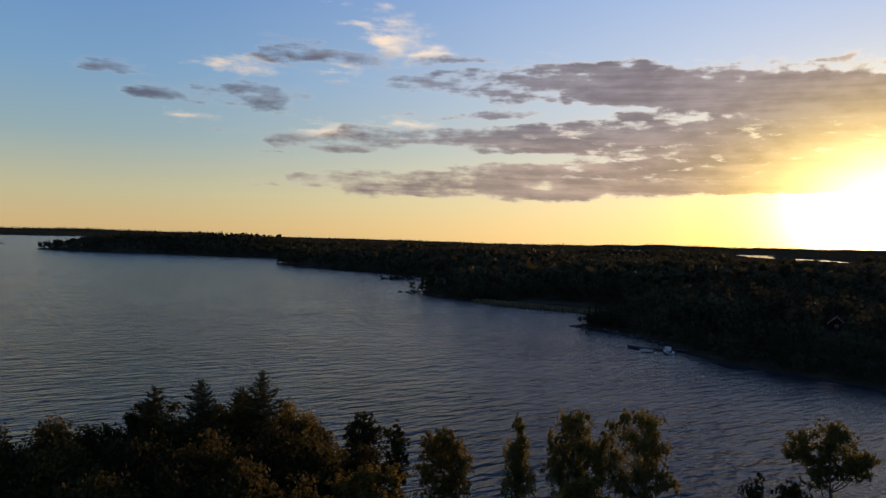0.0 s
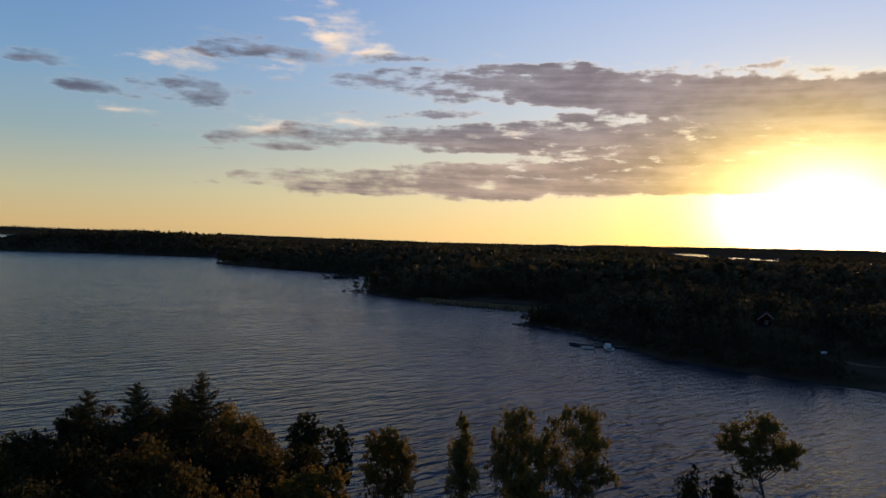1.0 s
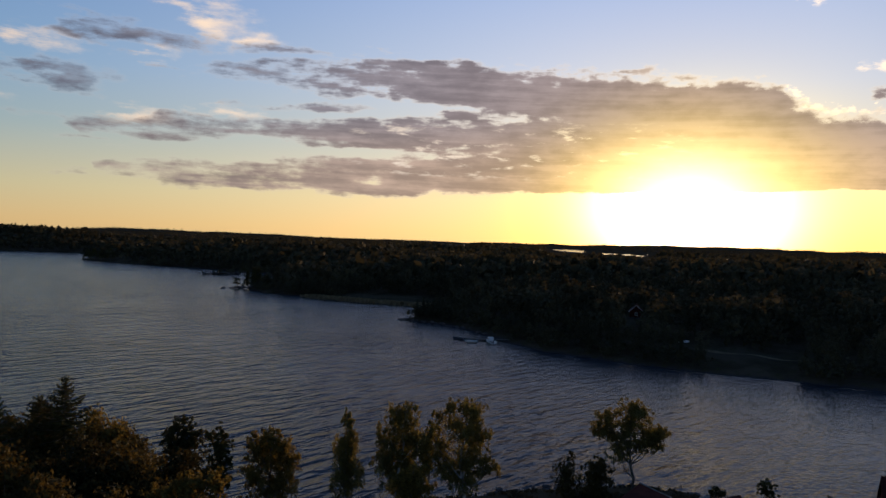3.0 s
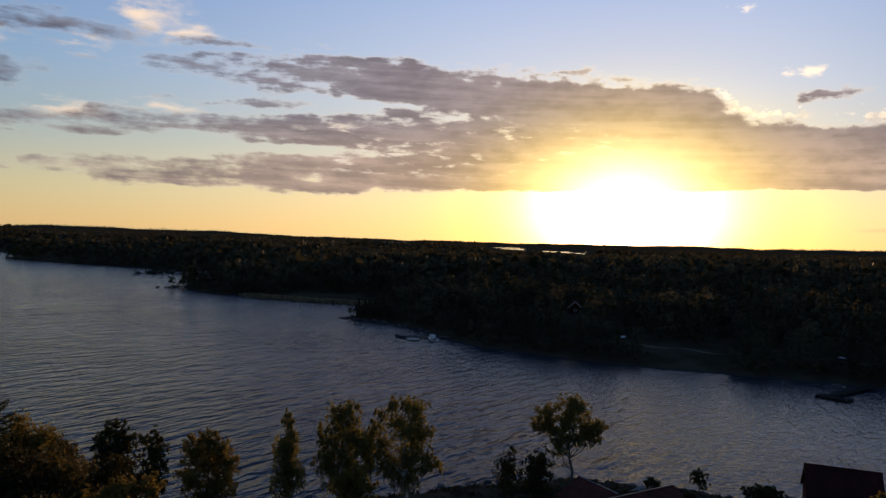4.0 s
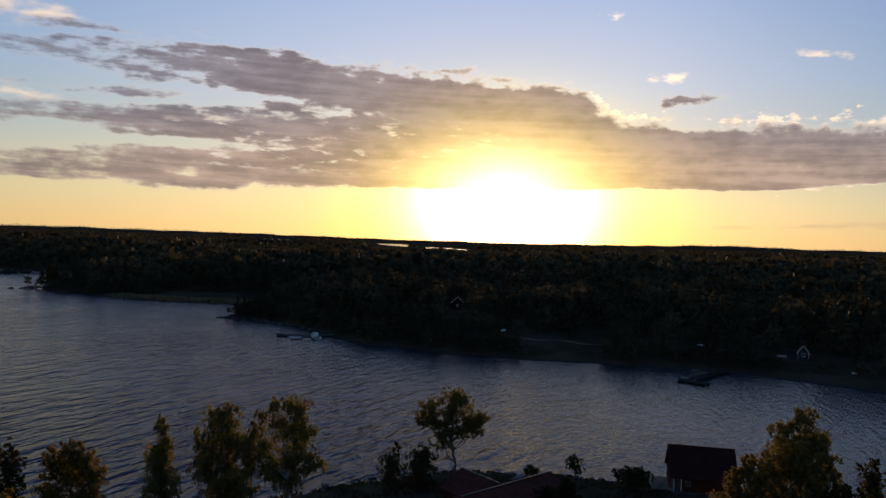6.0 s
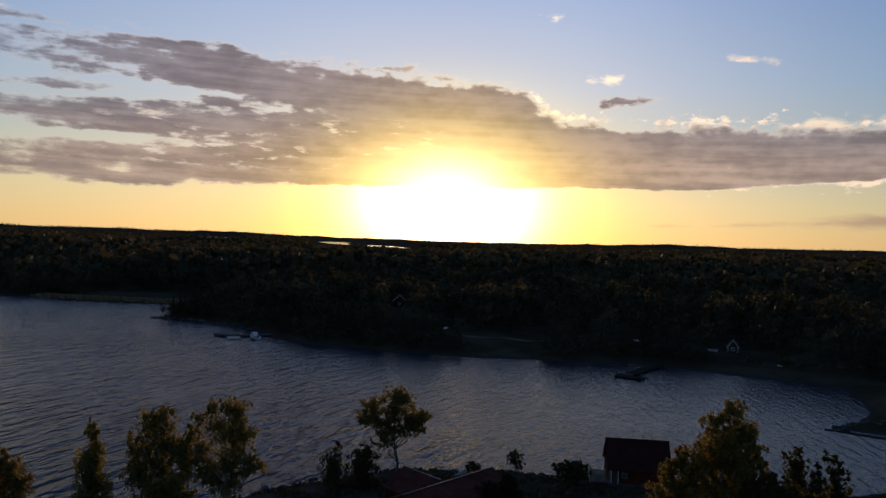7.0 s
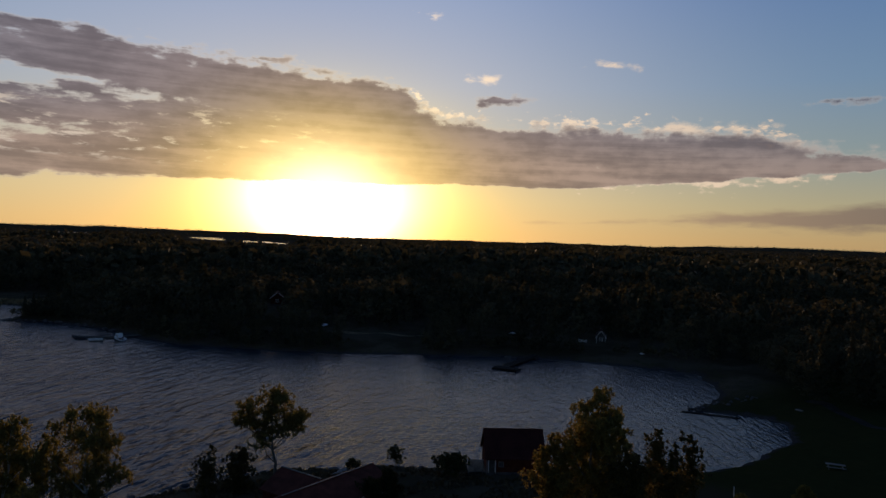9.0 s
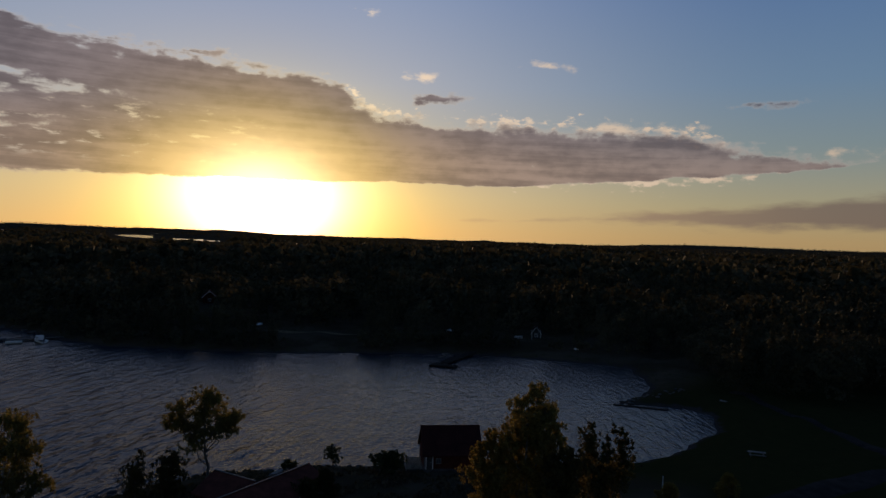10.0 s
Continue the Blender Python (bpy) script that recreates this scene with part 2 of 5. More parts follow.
def bump(gr, bsdf, height, strength=0.4, dist=0.02):
    k = gr.n.new("ShaderNodeBump")
    k.inputs["Strength"].default_value, k.inputs["Distance"].default_value = strength, dist
    gr.put(k.inputs["Height"], height)
    gr.l.new(k.outputs[0], bsdf.inputs["Normal"])


def place(gr, local=False):
    return gr.n.new("ShaderNodeTexCoord").outputs["Object"] if local else gr.n.new("ShaderNodeNewGeometry").outputs["Position"]


def two_tone(a, b, scale, fine_scale=0.0, relief=0.02, local=False):
    """Two colours mixed by coarse stains and fine grain, with relief."""
    def build(gr, bsdf):
        p = place(gr, local)
        n1 = gr.noise(p, scale, 4, 0.6)
        n2 = gr.noise(p, fine_scale or scale * 9, 3, 0.6)
        f = gr.step(gr.m("ADD", gr.m("MULTIPLY", n1, 0.7), gr.m("MULTIPLY", n2, 0.3)), 0.36, 0.64)
        gr.put(bsdf.inputs["Base Color"], gr.mix(f, a, b))
        bump(gr, bsdf, n2, 0.6, relief)
    return build


def foliage(name, a, b, through_col, share=0.45, scale=0.25, odd=0.35, rough=0.75, spec=0.06):
    """Leaves: diffuse and gloss above, light passing through from behind; tone drifts from tree to tree and leaf to leaf."""
    def build(gr, bsdf):
        n1 = gr.noise(place(gr), scale, 2, 0.5)
        leaf = gr.n.new("ShaderNodeNewGeometry").outputs["Random Per Island"]
        f = gr.step(gr.m("ADD", gr.m("MULTIPLY", n1, 1 - odd), gr.m("MULTIPLY", leaf, odd)), 0.3, 0.72)
        gr.put(bsdf.inputs["Base Color"], gr.mix(f, a, b))
        tr = gr.n.new("ShaderNodeBsdfTranslucent")
        gr.put(tr.inputs[0], gr.mix(f, tuple(0.6 * v for v in through_col), through_col))
        mx = gr.n.new("ShaderNodeMixShader")
        mx.inputs[0].default_value = share
        gr.l.new(bsdf.outputs[0], mx.inputs[1])
        gr.l.new(tr.outputs[0], mx.inputs[2])
        gr.l.new(mx.outputs[0], gr.n["Material Output"].inputs["Surface"])
    return shade(name, build, rough, 0, spec)


BIRCH_LEAF = foliage("birch_leaf", (0.080, 0.076, 0.026), (0.155, 0.130, 0.044), (0.24, 0.185, 0.040), 0.4, 0.4, 0.7)
# near-black copy of the deciduous leaf: shade is put into its colour
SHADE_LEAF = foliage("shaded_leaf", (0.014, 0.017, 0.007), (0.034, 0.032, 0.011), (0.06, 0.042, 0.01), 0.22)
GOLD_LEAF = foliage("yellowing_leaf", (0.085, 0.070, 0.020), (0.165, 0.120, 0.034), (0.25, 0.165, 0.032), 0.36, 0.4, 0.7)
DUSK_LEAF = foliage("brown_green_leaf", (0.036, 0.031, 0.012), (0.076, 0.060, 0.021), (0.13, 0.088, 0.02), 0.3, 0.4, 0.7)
NEEDLE = foliage("spruce_needle", (0.022, 0.030, 0.012), (0.05, 0.055, 0.02), (0.09, 0.07, 0.015), 0.2)
PINE_NEEDLE = foliage("pine_needle", (0.030, 0.038, 0.014), (0.065, 0.062, 0.02), (0.12, 0.09, 0.02), 0.25)
WOOD_LEAF = foliage("forest_leaf", (0.044, 0.043, 0.025), (0.088, 0.080, 0.046), (0.080, 0.066, 0.032), 0.35, 0.05, 0.1, 0.8, 0.06)
WOOD_NEEDLE = foliage("forest_needle", (0.030, 0.031, 0.017), (0.055, 0.050, 0.028), (0.070, 0.056, 0.025), 0.25, 0.05, 0.1, 0.8, 0.06)
BARK = shade("bark", two_tone((0.05, 0.04, 0.03), (0.13, 0.11, 0.09), 2.0))
BIRCH_BARK = shade("birch_bark", two_tone((0.10, 0.09, 0.08), (0.45, 0.42, 0.38), 1.6))
ROCK = shade("shore_granite", two_tone((0.034, 0.029, 0.027), (0.085, 0.072, 0.066), 0.8, 5.0, 0.05))
RED_PAINT = shade("red_ochre_paint", two_tone((0.050, 0.0115, 0.008), (0.085, 0.020, 0.0125), 0.9, 8.0), 0.9, 0, 0.08)
RED_TILE = shade("red_clay_roof", two_tone((0.060, 0.019, 0.014), (0.105, 0.033, 0.023), 0.7, 6.0), 0.9, 0, 0.06)
DARK_TIN = shade("dark_red_sheet_roof", two_tone((0.030, 0.0095, 0.009), (0.052, 0.0155, 0.0135), 0.5, 5.0, 0.004), 0.9, 0, 0.08)
WHITE_PAINT = shade("white_paint", two_tone((0.50, 0.48, 0.45), (0.68, 0.66, 0.62), 1.5), 0.6)
OLD_PAINT = shade("worn_grey_paint", two_tone((0.10, 0.092, 0.085), (0.19, 0.175, 0.16), 1.5), 0.8)
GREY_WOOD = shade("weathered_wood", two_tone((0.12, 0.105, 0.09), (0.24, 0.215, 0.19), 1.2, 12.0))
DARK_WOOD = shade("tarred_wood", two_tone((0.03, 0.026, 0.024), (0.07, 0.06, 0.052), 1.2, 12.0))
HULL = shade("white_gelcoat", two_tone((0.58, 0.57, 0.56), (0.70, 0.69, 0.67), 1.0), 0.65, 0, 0.2)
HULL_BLUE = shade("dark_gelcoat", two_tone((0.03, 0.04, 0.06), (0.06, 0.07, 0.09), 1.0), 0.6, 0, 0.25)
METAL = shade("brushed_metal", two_tone((0.35, 0.35, 0.35), (0.5, 0.5, 0.5), 3.0), 0.35, 1.0)
GLASS = shade("window_glass", two_tone((0.02, 0.025, 0.03), (0.03, 0.035, 0.04), 1.0, 2.0, 0.0), 0.3, 0, 0.4)
GRAVEL = shade("gravel", two_tone((0.015, 0.0135, 0.0125), (0.030, 0.027, 0.024), 0.6, 9.0), 1.0, 0, 0.05)
WET_WOOD = shade("dark_wet_wood", two_tone((0.012, 0.010, 0.009), (0.03, 0.026, 0.022), 1.2, 12.0), 0.95, 0, 0.06)


def ground_look(gr, bsdf):
    p = place(gr)
    h = gr.n.new("ShaderNodeSeparateXYZ")
    gr.l.new(p, h.inputs[0])
    n1, n2, n3 = gr.noise(p, 0.05, 4, 0.6), gr.noise(p, 0.5, 4, 0.6), gr.noise(p, 5.0, 3, 0.6)
    soil = gr.mix(gr.step(n1, 0.4, 0.6), (0.040, 0.032, 0.020), (0.070, 0.054, 0.036))
    soil = gr.mix(gr.step(n2, 0.5, 0.7), soil, (0.046, 0.042, 0.020))
    lawn = gr.step(gr.m("ADD", h.outputs[0], gr.m("MULTIPLY", n1, 12.0)), 92.0, 104.0)
    lawn = gr.m("MULTIPLY", lawn, gr.step(h.outputs[1], 78.0, 62.0))
    soil = gr.mix(lawn, soil, gr.mix(n2, (0.020, 0.022, 0.008), (0.036, 0.036, 0.013)))
    wet = gr.m("ADD", h.outputs[2], gr.m("MULTIPLY", gr.m("SUBTRACT", n2, 0.5), 1.6))
    stone = gr.mix(gr.step(n3, 0.4, 0.65), (0.028, 0.024, 0.022), (0.070, 0.060, 0.056))
    gr.put(bsdf.inputs["Base Color"], gr.mix(gr.step(wet, 0.15, 0.6), stone, soil))
    bump(gr, bsdf, gr.m("ADD", n2, gr.m("MULTIPLY", n3, 0.3)), 0.8, 0.35)


GROUND = shade("shore_ground", ground_look, 1.0, 0, 0.0)


def water_look(gr, bsdf):
    bsdf.inputs["Base Color"].default_value = (0.008, 0.018, 0.028, 1)
    bsdf.inputs["IOR"].default_value = 1.33
    p = place(gr)
    at = gr.n.new("ShaderNodeSeparateXYZ")
    gr.l.new(p, at.inputs[0])

    def train(turn, along_crest, across, detail):
        """Short-crested waves whose crests lie along one direction."""
        spin = gr.n.new("ShaderNodeMapping")
        spin.inputs["Rotation"].default_value = (0, 0, radians(turn))
        gr.l.new(p, spin.inputs[0])
        size = gr.n.new("ShaderNodeMapping")
        size.inputs["Scale"].default_value = (along_crest, across, 1)
        gr.l.new(spin.outputs[0], size.inputs[0])
        return gr.noise(size.outputs[0], 1.0, detail, 0.5)

    inner = gr.step(gr.m("SUBTRACT", at.outputs[0], gr.m("MULTIPLY", at.outputs[1], 0.25)), -10.0, 90.0)
    outer = gr.m("SUBTRACT", 1.0, inner)
    # long low seas from the open water, turned towards the land in the inner bay
    sea = gr.m("ADD", train(-30, 0.10, 0.36, 1.5), gr.m("MULTIPLY", train(-38, 0.22, 0.80, 1.5), 0.55))
    bay = gr.m("ADD", gr.m("MULTIPLY", train(-50, 0.15, 0.62, 1.5), 0.30), gr.m("MULTIPLY", train(-44, 0.32, 1.15, 1.5), 0.20))
    far_sea = gr.m("MULTIPLY", train(-26, 0.045, 0.17, 1), gr.m("MULTIPLY", gr.step(at.outputs[1], 170.0, 420.0, 0.0, 1.5), outer))
    swell = gr.m("ADD", gr.m("ADD", gr.m("MULTIPLY", sea, outer), gr.m("MULTIPLY", bay, inner)), far_sea)
    chop = gr.m("ADD", train(-34, 0.50, 1.25, 3), train(6, 0.55, 1.4, 3))
    gusts = gr.step(gr.noise(p, 0.012, 3, 0.5), 0.35, 0.65, 0.65, 1.0)
    hgt = gr.m("MULTIPLY", gr.m("ADD", swell, gr.m("MULTIPLY", chop, 0.12)), gusts)
    bump(gr, bsdf, hgt, 1.0, 1.7)


WATER = shade("rippled_water", water_look, 0.19, 0, 0.36)


# ---- builders ----
def mesh_from(name, verts, faces, mat, smooth=False):
    """A mesh from an (n, 3) array and an (m, k) array of vertex numbers."""
    verts, faces = np.asarray(verts, dtype=np.float32), np.asarray(faces, dtype=np.int32)
    me = bpy.data.meshes.new(name)
    k = faces.shape[1]
    me.vertices.add(len(verts))
    me.vertices.foreach_set("co", verts.ravel())
    me.loops.add(faces.size)
    me.loops.foreach_set("vertex_index", faces.ravel())
    me.polygons.add(len(faces))
    me.polygons.foreach_set("loop_start", np.arange(0, faces.size, k, dtype=np.int32))
    me.polygons.foreach_set("use_smooth", np.full(len(faces), smooth))
    me.update(calc_edges=True)
    me.materials.append(mat)
    return me


def part(name, bm, material, parent=None, label="", smooth=False):
    """Links a bmesh as one mesh object under a thing or a part."""
    me = bpy.data.meshes.new(name)
    bm.to_mesh(me)
    bm.free()
    me.materials.append(material)
    if smooth:
        for f in me.polygons:
            f.use_smooth = True
    ob = new(name, me)
    ob.parent = parent
    return tagged(ob, label)


def thing(name, m, label, category, group="", kind=""):
    ob = new(name)
    ob.matrix_world = m
    return tagged(ob, label, category, group, kind)


def box(sx, sy, sz, at=(0, 0, 0), bevel=0.0, bm=None, m=None):
    """A box standing on at, bevelled."""
    bm = bm or bmesh.new()
    t = Matrix.Translation((at[0], at[1], at[2] + sz / 2)) @ Matrix.Diagonal((sx, sy, sz, 1))
    made = bmesh.ops.create_cube(bm, size=1.0, matrix=(m or Matrix()) @ t)["verts"]
    if bevel:
        edges = list({e for v in made for e in v.link_edges})
        bmesh.ops.bevel(bm, geom=edges, offset=bevel, segments=1, affect="EDGES")
    return bm


def prism(outline, depth, bm=None, m=Matrix()):
    """A flat outline in x, z drawn out along y, from 0 to depth."""
    bm = bm or bmesh.new()
    a = [bm.verts.new(m @ Vector((x, 0, z))) for x, z in outline]
    b = [bm.verts.new(m @ Vector((x, depth, z))) for x, z in outline]
    bm.faces.new(a)
    bm.faces.new(b[::-1])
    for i in range(len(a)):
        j = (i + 1) % len(a)
        bm.faces.new((a[i], b[i], b[j], a[j]))
    bmesh.ops.recalc_face_normals(bm, faces=bm.faces)
    return bm


def rod(bm, a, b, r0, r1, sides=6):
    """A tapered rod from a to b."""
    a, b = Vector(a), Vector(b)
    m = Matrix.Translation((a + b) / 2) @ (b - a).to_track_quat("Z", "Y").to_matrix().to_4x4()
    bmesh.ops.create_cone(bm, cap_ends=True, segments=sides, radius1=r0, radius2=r1, depth=(b - a).length, matrix=m)
    return bm


# ---- ground and water ----
# the coast from the far headland round the bay to the near shore, land on its right hand
COAST_FAR = [(-760, 1800), (-720, 1400), (-688, 1180), (-568, 1097), (-443, 1093), (-324, 1048), (-248, 1030), (-196, 910), (-202, 834), (-150, 768),
             (-107, 725), (-56, 682), (-22, 655), (8, 600), (4, 500), (-14, 458), (-11, 450), (-6, 424), (6, 412), (28, 397), (51, 373), (74, 356), (86, 352)]
COAST_BAY = [(76, 330), (66, 309), (56, 291), (58, 287), (66, 284), (75, 266), (80, 240), (81, 226), (86, 210), (104, 187), (122, 168), (135, 159),
             (147, 149), (158, 140), (167, 129), (175, 111), (181, 100), (182, 94), (172, 84), (159, 75), (148, 74), (141, 73.5), (141, 72), (144, 66),
             (147, 60), (146, 56), (137, 51), (131, 49), (121, 49.4), (111, 49), (105, 51)]
COAST_NEAR = [(97, 56), (90, 61), (85, 67), (80, 72), (74, 77), (68, 81), (63, 85), (55, 89), (52, 91), (46, 91.5), (38, 92.5), (29, 91.5), (18, 91),
              (6, 91), (-8, 89), (-25, 86), (-45, 79), (-70, 64), (-100, 40), (-150, 0), (-260, -120), (-700, -700)]
CLOSE = [(-700, -7000), (7000, -7000), (7000, 7000), (-900, 7000), (-1400, 5200), (-1150, 3000)]
LAND = np.array(COAST_FAR + COAST_BAY + COAST_NEAR + CLOSE, dtype=float)
FAR_LAND = np.array([(-1900, 3420), (-1500, 4600), (-1400, 7000), (-7000, 7000), (-7000, 1500), (-4000, 2300), (-2600, 2900)], dtype=float)
ISLE = np.array([(-930, 1500), (-980, 1540), (-1060, 1560), (-1100, 1500), (-1010, 1470)], dtype=float)
SKERRY = np.array([(-54, 594), (-40, 592), (-16, 606), (-8, 614), (-14, 619), (-36, 606)], dtype=float)
TONGUE = np.array([(-29, 455), (-20, 452.5), (-8, 450), (-4, 458), (-18, 458.5)], dtype=float)


def signed(poly, x, y):
    """Distance to a closed outline, positive inside."""
    d2, inside = np.full(x.shape, 1e18), np.zeros(x.shape, bool)
    for (ax, ay), (bx, by) in zip(poly, np.roll(poly, -1, 0)):
        ex, ey = bx - ax, by - ay
        t = np.clip(((x - ax) * ex + (y - ay) * ey) / (ex * ex + ey * ey), 0, 1)
        d2 = np.minimum(d2, (x - ax - t * ex) ** 2 + (y - ay - t * ey) ** 2)
        inside ^= ((ay > y) != (by > y)) & (x < ex * (y - ay) / (ey if ey else 1e-9) + ax)
    return np.sqrt(d2) * np.where(inside, 1, -1)


def waves(x, y, size, seed):
    """Soft value noise from a few turned sines, about -1 to 1."""
    r, out = np.random.RandomState(seed), 0
    for k in range(7):
        a, f, p = r.uniform(0, 6.28), r.uniform(0.6, 1.7) * 6.28 / size, r.uniform(0, 6.28)
        out = out + np.sin((x * math.cos(a) + y * math.sin(a)) * f + p)
    return out / 3.2


def shore(x, y):
    """How far inland a place lies; the wide water is negative."""
    s = signed(LAND, x, y)
    for isle in (FAR_LAND, ISLE, SKERRY, TONGUE):
        s = np.maximum(s, signed(isle, x, y))
    s = s + waves(x, y, 9, 3) * np.clip(np.hypot(x, y) / 260, 0.25, 2.0)
    # two lakes far inland
    for azi, wide, r0, r1 in ((24.2, 1.2, 2550, 3700), (28.3, 1.7, 2250, 2750), (14.6, 1.0, 4100, 4750)):
        a, r = np.degrees(np.arctan2(x, y)), np.hypot(x, y)
        out = np.maximum(np.abs(a - azi) / wide, np.abs(r - (r0 + r1) / 2) / ((r1 - r0) / 2)) + 0.5 * waves(x, y, 170, 31)
        s = np.minimum(s, (out - 1) * 150)
    return s


def low_sector(x, y):
    """The low ground before the inland lakes."""
    a, r = np.degrees(np.arctan2(x, y)), np.hypot(x, y)
    k = 0
    for mid, wide, r0, r1 in ((24.2, 1.4, 900, 3750), (28.3, 1.8, 900, 2800), (14.6, 1.1, 1300, 4800)):
        side = np.clip((wide + 1.3 - np.abs(a - mid)) / 1.3, 0, 1)
        k = np.maximum(k, side * side * (3 - 2 * side) * np.clip((r - r0) / 400, 0, 1) * np.clip((r1 - r) / 60, 0, 1))
    return k


def height(x, y):
    s, r = shore(x, y), np.hypot(x, y)
    inland = np.clip(s, 0, None)
    h = 1.6 * (1 - np.exp(-inland / 4)) + 1.4 * (1 - np.exp(-inland / 30)) + 0.35 * waves(x, y, 14, 5) * np.clip(inland / 8, 0, 1)
    hill = np.clip((inland - 25) / 160, 0, 1) * np.clip((r - 150) / 120, 0, 1)
    h = h + hill * (5 + 4 * waves(x, y, 420, 11) + 1.2 * waves(x, y, 90, 12))
    far = np.clip((r - 1200) / 2600, 0, 1) * np.clip(inland / 200, 0, 1)
    h = h + far * (3 + 4 * waves(x, y, 1500, 21))
    k = low_sector(x, y)
    h = h * (1 - k) + np.minimum(h, 2.5) * k
    # the last low ridge under the sky
    rim = np.clip((r - 4850) / 450, 0, 1)
    h = h + rim * rim * (3 - 2 * rim) * (25 + 4 * waves(x, y, 1300, 23)) * np.clip(inland / 150, 0, 1)
    # the wooded rise of the far headland
    a = np.degrees(np.arctan2(x, y))
    h = h + 11.0 * np.clip((a + 28.5) / 4, 0, 1) * np.clip((-11 - a) / 5, 0, 1) * np.clip((r - 1120) / 160, 0, 1) * np.clip((1900 - r) / 250, 0, 1) * np.clip(inland / 45, 0, 1)
    # the knoll under the cottage in the wood
    h = h + 4.0 * np.exp(-((x - 139.5) ** 2 + (y - 247) ** 2) / 500)
    h = h + np.clip((95 - r) / 90, 0, 1) * np.clip(inland / 30, 0, 1) * 2.0
    return np.where(s > 0, h, np.maximum(s * 0.25, -4))


def ring_sheet(name, radii, angles, z_of, mat, smooth=True):
    rr, aa = np.meshgrid(radii, np.radians(angles), indexing="ij")
    x, y = rr * np.sin(aa) - 1.5, rr * np.cos(aa) - 2.5
    v = np.stack([x, y, z_of(x, y)], -1).reshape(-1, 3)
    n, k = rr.shape
    i = (np.arange(n - 1)[:, None] * k + np.arange(k - 1)[None]).ravel()
    f = np.stack([i, i + 1, i + k + 1, i + k], 1)[:, ::-1]
    return mesh_from(name, v, f, mat, smooth)


radii = np.concatenate([np.linspace(0.02, 55, 12), np.linspace(58, 300, 170), np.geomspace(303, 5600, 90)])
angles = np.concatenate([np.linspace(-180, -40, 40), np.linspace(-39, 86, 310), np.linspace(88, 180, 30)])
ground = tagged(new("ground", ring_sheet("ground", radii, angles, height, GROUND)), "dark wooded shore ground with granite edges", "ground", kind="structure")
water = tagged(new("water", ring_sheet("water", np.geomspace(0.02, 5600, 60), np.linspace(-180, 180, 121), lambda x, y: x * 0.0, WATER)),
               "dark blue rippled sea bay at dusk", "water", kind="structure")


# ---- leaves ----
def quads(centres, sizes, rng, droop=0.0, flat=0.0, axis=None, slim=0.55):
    """Leaf-shaped quads: turned at random or along an axis, flat presses them level, droop hangs them."""
    n = len(centres)
    a = rng.normal(size=(n, 3))
    a[:, 2] = a[:, 2] * (1 - flat) - droop
    if axis is not None:
        a = a * 0.42 + axis
    a /= np.linalg.norm(a, axis=1, keepdims=True)
    b = rng.normal(size=(n, 3))
    b[:, 2] *= 1 - flat
    b -= a * np.sum(a * b, 1, keepdims=True)
    b /= np.linalg.norm(b, axis=1, keepdims=True)
    s = np.asarray(sizes).reshape(-1, 1)
    p = np.stack([centres - a * s, centres + b * s * slim - a * s * 0.1, centres + a * s, centres - b * s * slim - a * s * 0.1], 1)
    return p.reshape(-1, 3)


def leaf_mesh(name, pts, mat):
    return mesh_from(name, pts, np.arange(len(pts)).reshape(-1, 4), mat)


def limb(bm, a, b, r0, r1, rng, bends=3, wobble=0.06):
    """A bent tapering limb; returns points along it."""
    a, b = np.array(a, float), np.array(b, float)
    pts = [a + (b - a) * k / bends + (rng.normal(size=3) * wobble * np.linalg.norm(b - a) if 0 < k < bends else 0) for k in range(bends + 1)]
    for k in range(bends):
        f0, f1 = k / bends, (k + 1) / bends
        rod(bm, pts[k], pts[k + 1], r0 + (r1 - r0) * f0, r0 + (r1 - r0) * f1, 6)
    return pts


